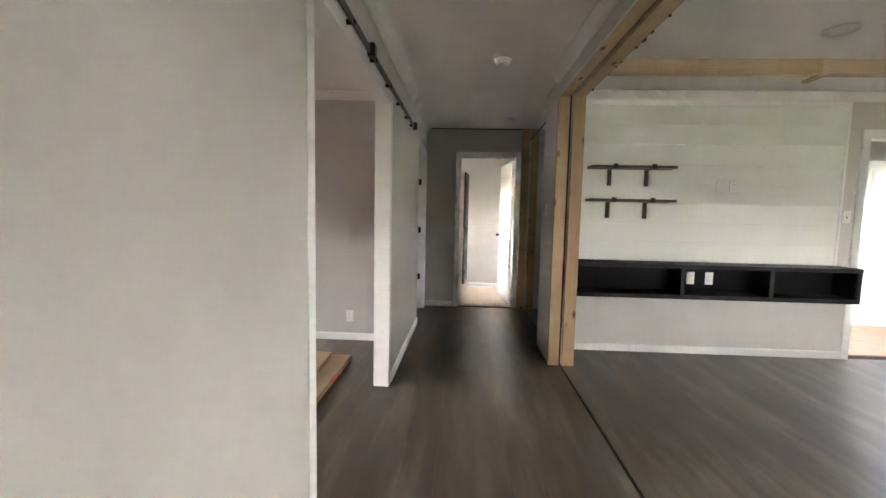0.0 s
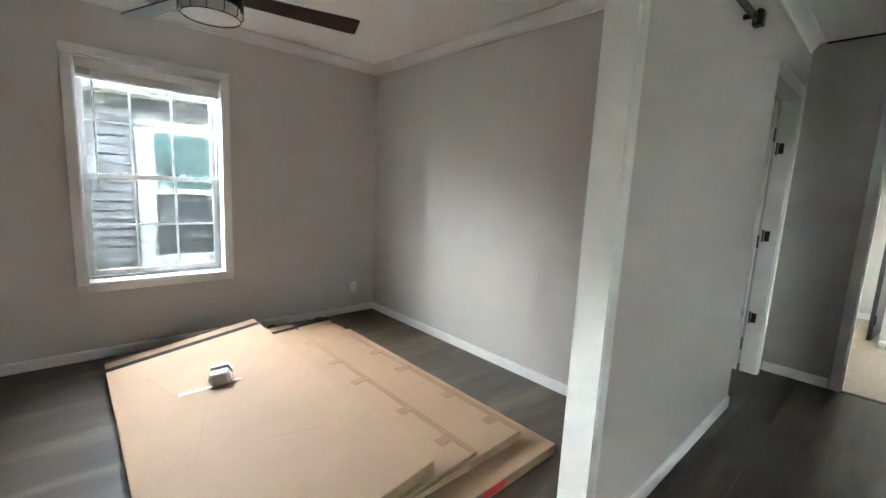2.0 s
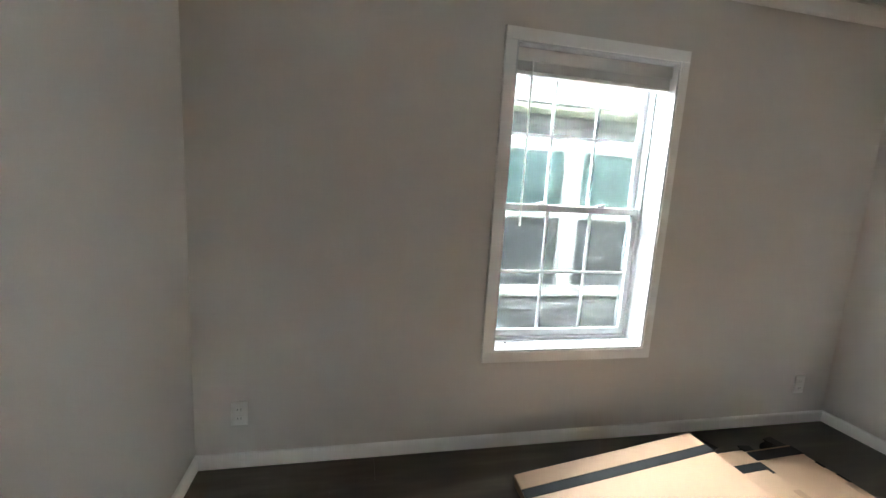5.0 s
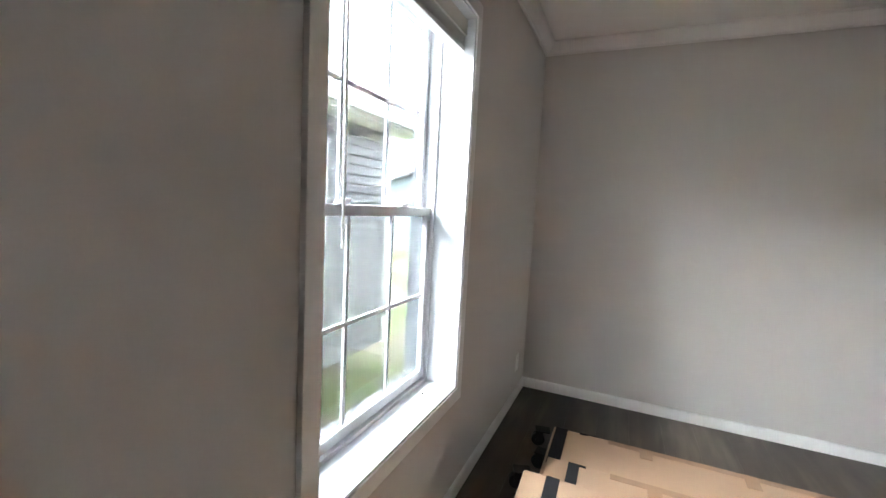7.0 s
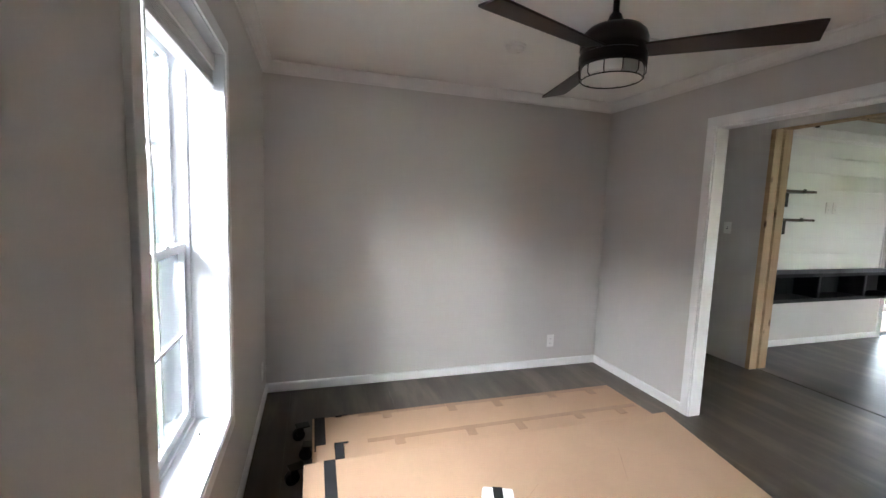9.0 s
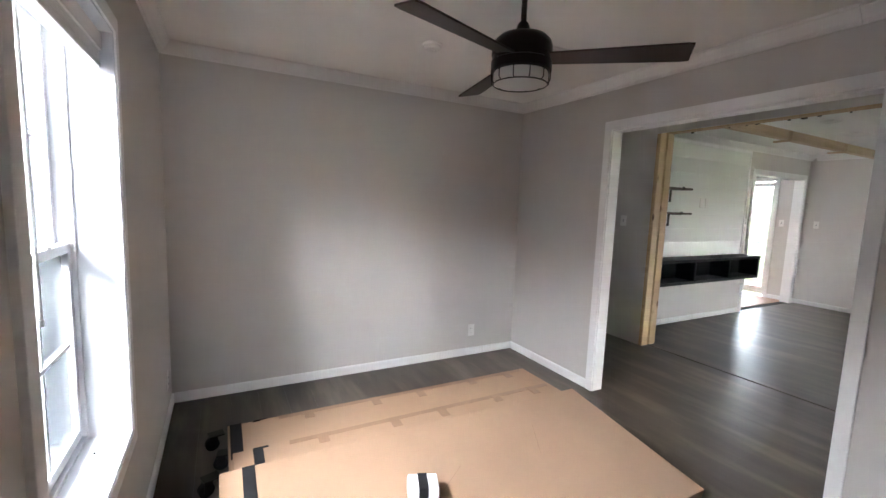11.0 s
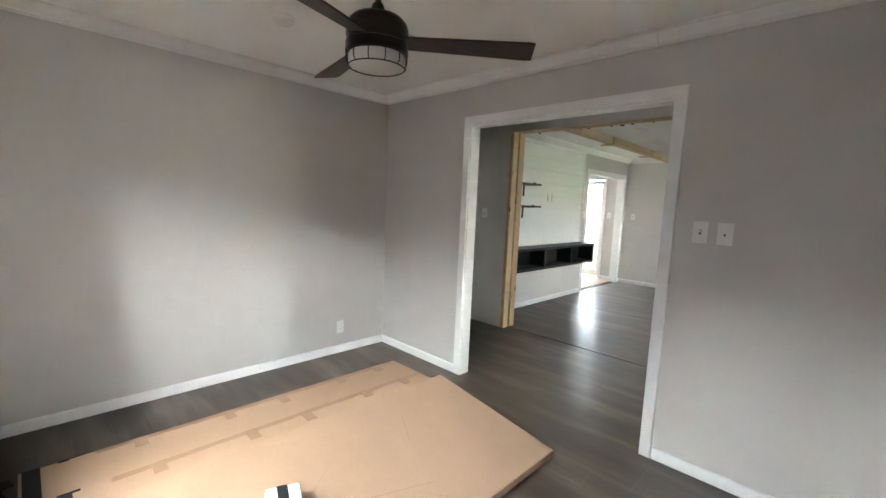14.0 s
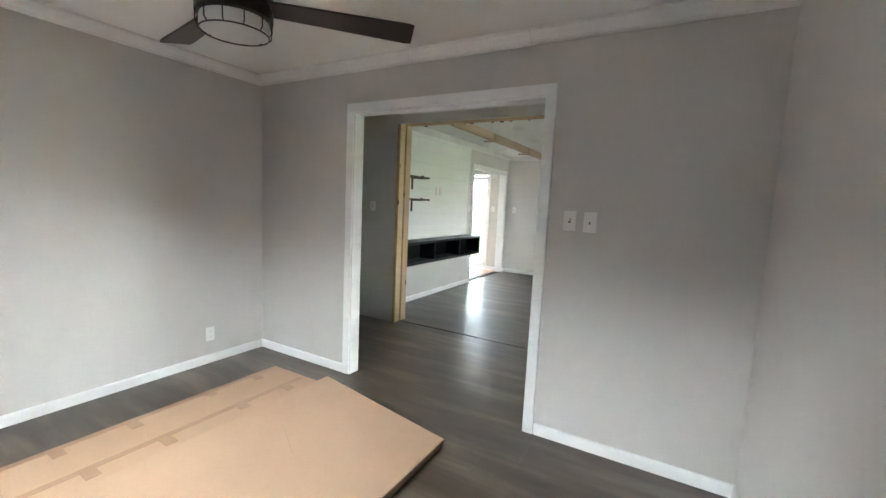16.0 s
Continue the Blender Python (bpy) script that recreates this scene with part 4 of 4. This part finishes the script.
def caster(x, y, turn, z=0.0):
    """A swivel caster lying beside the cartons."""
    c = thing("caster_wheel", (x, y, z), "black swivel caster under the stacked cartons", "caster", "casters at the carton ends")

    def place(bm):
        bmesh.ops.transform(bm, matrix=Matrix.Translation((x, y, z)) @ Matrix.Rotation(radians(turn), 4, "Z"), verts=bm.verts[:])
        return bm

    w = bmesh.new()
    tube(w, (0, -0.014, 0.036), (0, 0.014, 0.036), 0.036, 0.036, 24)
    wh = part("wheel", place(w), BLACKTAPE, c, "black rubber wheel", True)
    hub = bmesh.new()
    tube(hub, (0, -0.017, 0.036), (0, 0.017, 0.036), 0.015, 0.015, 16)
    part("hub", place(hub), BLACKMETAL, wh)
    f = bmesh.new()
    for s in (-1, 1):
        box(f, -0.014, 0.026, s * 0.020 - 0.0015, s * 0.020 + 0.0015, 0.030, 0.082, bev=0.001)
    box(f, -0.012, 0.032, -0.022, 0.022, 0.080, 0.085, bev=0.001)
    part("fork", place(f), BLACKMETAL, c)
    p = bmesh.new()
    box(p, -0.018, 0.062, -0.032, 0.032, 0.086, 0.092, bev=0.001)
    part("mounting_plate", place(p), BLACKMETAL, c)


caster(-2.70, 3.27, 12)
caster(-2.655, 3.06, -8)
caster(-2.72, 2.855, 20)


SLOPE = math.atan2(0.143, 0.935)


def tape_box():
    x, y = -1.835, 2.258
    z = top_at(y) + 0.0012
    b = thing("small_box", (x, y, z), "small white and grey carton with black tape, on a paper strip", "box")
    m = Matrix.Translation((x, y, z)) @ Matrix.Rotation(SLOPE, 4, "X") @ Matrix.Rotation(radians(252), 4, "Z") @ Matrix.Scale(1.22, 4)

    def place(bm):
        bmesh.ops.transform(bm, matrix=m, verts=bm.verts[:])
        return bm

    hexa = [(-0.030, 0.0), (0.030, 0.0), (0.050, 0.030), (0.036, 0.062), (-0.036, 0.062), (-0.050, 0.030)]
    bm = bmesh.new()
    lo = [bm.verts.new((xx, -0.055, zz + 0.001)) for xx, zz in hexa]
    hi = [bm.verts.new((xx, 0.055, zz + 0.001)) for xx, zz in hexa]
    bm.faces.new(lo)
    bm.faces.new(hi[::-1])
    for i in range(6):
        bm.faces.new((lo[i], lo[(i + 1) % 6], hi[(i + 1) % 6], hi[i]))
    bmesh.ops.bevel(bm, geom=bm.edges[:], offset=0.003, segments=2, affect="EDGES")
    part("carton_shell", place(bm), PAPER, b)
    part("end_flap", place(bx(-0.030, 0.030, 0.0545, 0.0575, 0.006, 0.056, bev=0.001)), GREYCARD, b, "grey cardboard end flap")
    bl = bmesh.new()
    grow = [(xx * 1.03, 0.031 + (zz - 0.031) * 1.04 + 0.001) for xx, zz in hexa]
    lo = [bl.verts.new((xx, -0.020, zz)) for xx, zz in grow]
    hi = [bl.verts.new((xx, 0.016, zz)) for xx, zz in grow]
    for i in range(1, 6):
        bl.faces.new((lo[i], lo[(i + 1) % 6], hi[(i + 1) % 6], hi[i]))
    part("tape_wrap", place(bl), BLACKTAPE, b, "black tape wrapped round the middle")
    return b


tape_box()
ps = bx(-0.165, 0.150, -0.013, 0.013, 0.0019, 0.0032)
bmesh.ops.transform(ps, matrix=Matrix.Translation((-1.80, 2.20, top_at(2.20))) @ Matrix.Rotation(SLOPE, 4, "X") @ Matrix.Rotation(radians(76), 4, "Z"), verts=ps.verts[:])
tagged(new("paper_strip", mesh_of("paper_strip", ps, PAPER)), "thin white paper strip lying on the carton", "strip")


# ---- outside ----
structure("ground", bx(-300, 300, -300, 300, -1.4, -0.8), LAWN, "patchy lawn with bare soil")


def grass():
    rnd = random.Random(4)
    vs, fs = [], []
    for _ in range(16000):
        r = rnd.random()
        if r < 0.72:
            x, y = rnd.uniform(-12.5, -3.4), rnd.uniform(5.0, 17)
        else:
            x, y = rnd.uniform(6.3, 11.0), rnd.uniform(4.0, 9.0)
        if noise.noise(Vector((x * 0.9, y * 0.9, 0))) < -0.12:
            continue
        h = rnd.uniform(0.03, 0.09)
        a = rnd.uniform(0, 6.28)
        w = rnd.uniform(0.006, 0.014)
        lx, ly = rnd.uniform(-0.04, 0.04), rnd.uniform(-0.04, 0.04)
        i = len(vs)
        vs += [(x - w * math.cos(a), y - w * math.sin(a), -0.8), (x + w * math.cos(a), y + w * math.sin(a), -0.8), (x + lx, y + ly, -0.8 + h)]
        fs.append((i, i + 1, i + 2))
    me = bpy.data.meshes.new("grass")
    me.from_pydata(vs, [], fs)
    me.materials.append(LEAFCOL)
    return tagged(new("grass", me), "short patchy green lawn grass", "grass", kind="stuff")


grass()


def lap_course(length, height, out=0.032):
    """One lap-siding course along y: the foot stands proud, the head tucks in."""
    bm = bmesh.new()
    rows = []
    for y in (0, length):
        rows.append([bm.verts.new((o, y, z)) for o, z in ((0, 0.014), (out, 0.014), (out, 0.028), (out * 0.35, height + 0.006), (0, height + 0.006))])
    for i in range(5):
        bm.faces.new((rows[0][i], rows[0][(i + 1) % 5], rows[1][(i + 1) % 5], rows[1][i]))
    bm.faces.new(rows[0])
    bm.faces.new(rows[1][::-1])
    return bm


def neighbour_house():
    X, Y1, Y0, ZB0, ZT = -5.05, 5.42, -9.0, -0.42, 2.11
    h = thing("neighbour_house", (X - 3, Y1 - 6, -0.8), "grey vinyl-sided manufactured house next door with white trim", "house")
    wallp = part("wall", bx(X - 7.5, X - 0.012, Y0, Y1, ZB0, 2.45), SIDING, h)
    part("skirting", bx(X - 6.8, X - 0.85, Y0 + 0.6, Y1 - 0.7, -0.8, ZB0), TANSIDING, h, "shaded tan skirting set back under the floor")
    wy0, wy1, wz0, wz1 = 2.25, 4.25, 0.25, 1.89
    course = 0.100
    spans = {}
    n = int((ZT - ZB0) / course) + 1
    for i in range(n):
        z = ZB0 + i * course
        cut = z + course > wz0 and z < wz1
        runs = [(-0.5, wy0), (wy1, Y1 - 0.05)] if cut else [(-0.5, Y1 - 0.05)]
        for a, b in runs:
            key = round(b - a, 3)
            if key not in spans:
                spans[key] = mesh_of("siding_board", lap_course(b - a, course), SIDING)
            ob = new("siding_board", spans[key])
            ob.parent = wallp
            ob.location = Vector((X - 0.012, a, z)) - BASE[h]
    part("corner_post", bx(X - 0.09, X + 0.022, Y1 - 0.09, Y1 + 0.015, ZB0, ZT + 0.1, bev=0.004), TRIM, h, "white corner post")
    part("soffit", bx(X - 0.02, X + 0.32, Y0 - 0.3, Y1 + 0.28, ZT, ZT + 0.02), GUTTER, h)
    part("fascia", bx(X + 0.30, X + 0.33, Y0 - 0.3, Y1 + 0.28, ZT - 0.005, ZT + 0.12, bev=0.003), GUTTER, h, "cream fascia")
    gt = bmesh.new()
    box(gt, X + 0.33, X + 0.40, Y0 - 0.3, Y1 + 0.28, ZT + 0.03, ZT + 0.14, bev=0.012)
    part("gutter", gt, VINYL, h, "white gutter")
    rf = bmesh.new()
    xs = [(X + 0.36, ZT + 0.14), (X - 3.75, ZT + 0.50), (X - 7.86, ZT + 0.14)]
    a = [rf.verts.new((x, Y0 - 0.3, z)) for x, z in xs] + [rf.verts.new((X - 3.75, Y0 - 0.3, ZT + 0.05))]
    b = [rf.verts.new((x, Y1 + 0.28, z)) for x, z in xs] + [rf.verts.new((X - 3.75, Y1 + 0.28, ZT + 0.05))]
    for i in range(4):
        rf.faces.new((a[i], a[(i + 1) % 4], b[(i + 1) % 4], b[i]))
    rf.faces.new(a)
    rf.faces.new(b[::-1])
    part("roof", rf, ROOF, h)
    w = bmesh.new()
    t = 0.13
    box(w, X - 0.01, X + 0.035, wy0, wy0 + t, wz0, wz1, bev=0.004)
    box(w, X - 0.01, X + 0.035, wy1 - t, wy1, wz0, wz1, bev=0.004)
    box(w, X - 0.01, X + 0.035, wy0 + t, wy1 - t, wz0, wz0 + 0.12, bev=0.004)
    box(w, X - 0.01, X + 0.035, wy0 + t, wy1 - t, wz1 - 0.13, wz1, bev=0.004)
    box(w, X - 0.01, X + 0.033, 3.14, 3.29, wz0 + 0.12, wz1 - 0.13, bev=0.004)
    win = part("window", w, TRIM, h, "white-trimmed twin window")
    for a0, a1 in ((wy0 + t, 3.14), (3.29, wy1 - t)):
        part("sash_rail", bx(X, X + 0.028, a0, a1, 1.08, 1.14, bev=0.003), TRIM, win)
        fr = bmesh.new()
        box(fr, X, X + 0.020, a0, a0 + 0.035, wz0 + 0.12, wz1 - 0.13)
        box(fr, X, X + 0.020, a1 - 0.035, a1, wz0 + 0.12, wz1 - 0.13)
        part("sash_stile", fr, VINYL, win)
        part("pane", bx(X - 0.008, X + 0.004, a0 + 0.035, a1 - 0.035, wz0 + 0.12, 1.08), SCREEN, win, "grey insect screen")
        part("pane", bx(X - 0.008, X + 0.008, a0 + 0.035, a1 - 0.035, 1.14, wz1 - 0.13), FARGLASS, win)
    return h


neighbour_house()
tagged(new("meter_box", mesh_of("meter_box", bx(-5.04, -4.94, 1.42, 1.60, 1.16, 1.44, bev=0.01), FARSIDING)), "small pale grey utility box on the neighbour's siding", "utility box")


def far_house(cx, cy, w, d, ht, rise, material, label):
    h = thing("far_house", (cx, cy, -0.8), label, "house")
    part("wall", bx(cx - w / 2, cx + w / 2, cy, cy + d, -0.8, ht), material, h)
    g = bmesh.new()
    a = [g.verts.new((x, cy - 0.01, z)) for x, z in ((cx - w / 2, ht), (cx + w / 2, ht), (cx, ht + rise))]
    b = [g.verts.new((x, cy + d, z)) for x, z in ((cx - w / 2, ht), (cx + w / 2, ht), (cx, ht + rise))]
    g.faces.new(a)
    g.faces.new(b[::-1])
    for i in range(3):
        g.faces.new((a[i], a[(i + 1) % 3], b[(i + 1) % 3], b[i]))
    part("gable", g, material, h)
    r = bmesh.new()
    for s in (-1, 1):
        x0, x1 = cx, cx + s * (w / 2 + 0.3)
        z0, z1 = ht + rise + 0.06, ht - rise * 0.3 / (w / 2) + 0.06
        q = [(x0, z0), (x1, z1), (x1, z1 + 0.12), (x0, z0 + 0.12)]
        f0 = [r.verts.new((x, cy - 0.35, z)) for x, z in q]
        f1 = [r.verts.new((x, cy + d + 0.3, z)) for x, z in q]
        r.faces.new(f0)
        r.faces.new(f1[::-1])
        for i in range(4):
            r.faces.new((f0[i], f0[(i + 1) % 4], f1[(i + 1) % 4], f1[i]))
    part("roof", r, ROOF, h)
    part("skirting", bx(cx - w / 2 + 0.05, cx + w / 2 - 0.05, cy - 0.02, cy - 0.005, -0.8, -0.35), SIDING, h)
    win = part("window", bx(cx + w * 0.22, cx + w * 0.22 + 0.9, cy - 0.05, cy - 0.012, 0.6, 1.75, bev=0.01), TRIM, h)
    part("pane", bx(cx + w * 0.22 + 0.1, cx + w * 0.22 + 0.8, cy - 0.06, cy - 0.051, 0.7, 1.65), FARGLASS, win)
    return h


far_house(-10.3, 18.5, 7.5, 9.0, 1.95, 1.15, FARSIDING, "pale blue-grey gabled house across the lawn")


def back_steps():
    d = thing("back_deck", (7.0, 5.1, -0.8), "pale outdoor deck with white railing outside the entry", "deck")
    part("deck_floor", bx(6.11, 6.75, 4.2, 6.0, -0.20, -0.12, bev=0.004), PALEWOOD, d)
    for x, y in ((7.53, 4.27), (7.53, 5.93), (6.68, 4.27), (6.68, 5.93)):
        part("post", bx(x - 0.045, x + 0.045, y - 0.045, y + 0.045, -0.8, 0.92, bev=0.005), TRIM, d)
    part("handrail", bx(7.49, 7.57, 4.315, 5.885, 0.84, 0.90, bev=0.004), TRIM, d)
    part("handrail", bx(6.725, 7.485, 4.23, 4.31, 0.84, 0.90, bev=0.004), TRIM, d)


back_steps()

# ---- pieces of surfaces: shiplap boards and floor planks ----
tv = bpy.data.objects["wall_television"]
ship = {}
z = 0.890
while z < 2.30:
    z1 = min(z + 0.180, 2.323)
    h = round(z1 - z, 3)
    for x0, x1 in (((1.612, 4.051),)):
        key = h
        if key not in ship:
            ship[key] = mesh_of("shiplap_board", bx(0, x1 - x0, 0, 0.0155, 0, h - 0.0016, bev=0.0008), SHIPLAP)
        ob = new("shiplap_board", ship[key])
        ob.parent = tv
        ob.location = (x0, 3.943, z)
    z = z1

floor_ob = bpy.data.objects["floor"]
PW, PL = 0.183, 1.22
planks = {}


def plank_columns(xa, xb, ya, yb, seed, y_split=None):
    """Floor planks along y from column to column; the ones south of y_split go into one joined mesh."""
    rnd = random.Random(seed)
    rest = bmesh.new()
    x = xa
    while x < xb - 0.004:
        w = min(PW, xb - x)
        y = ya - rnd.choice((0.0, 0.41, 0.82, 0.2, 0.61, 1.02))
        while y < yb:
            y0, y1 = max(y, ya), min(y + PL, yb)
            if y1 - y0 > 0.02:
                if y_split is not None and y1 < y_split:
                    box(rest, x + 0.0002, x + w - 0.0002, y0 + 0.0002, y1 - 0.0002, -0.0055, 0.0)
                else:
                    key = (round(w, 3), round(y1 - y0, 3))
                    if key not in planks:
                        planks[key] = mesh_of("floor_plank", bx(0.0002, w - 0.0002, 0.0002, y1 - y0 - 0.0002, -0.0055, 0.0), FLOOR)
                    ob = new("floor_plank", planks[key])
                    ob.parent = floor_ob
                    ob.location = (x, y0, 0)
            y += PL
        x += w
    if rest.verts:
        ob = new("floor_planks_rest", mesh_of("floor_planks_rest", rest, FLOOR))
        ob.parent = floor_ob
        tagged(ob, kind="stuff")
    else:
        rest.free()


plank_columns(-2.96, -0.032, 0.33, 4.0, 1)
plank_columns(-0.032, 1.482, -3.0, 5.66, 2, 0.2)
plank_columns(1.503, 5.92, -3.0, 3.97, 3, 0.6)
plank_columns(1.503, 3.0, 4.08, 5.66, 5, 9.0)
plank_columns(-1.5, -0.032, 4.10, 5.66, 6, 9.0)
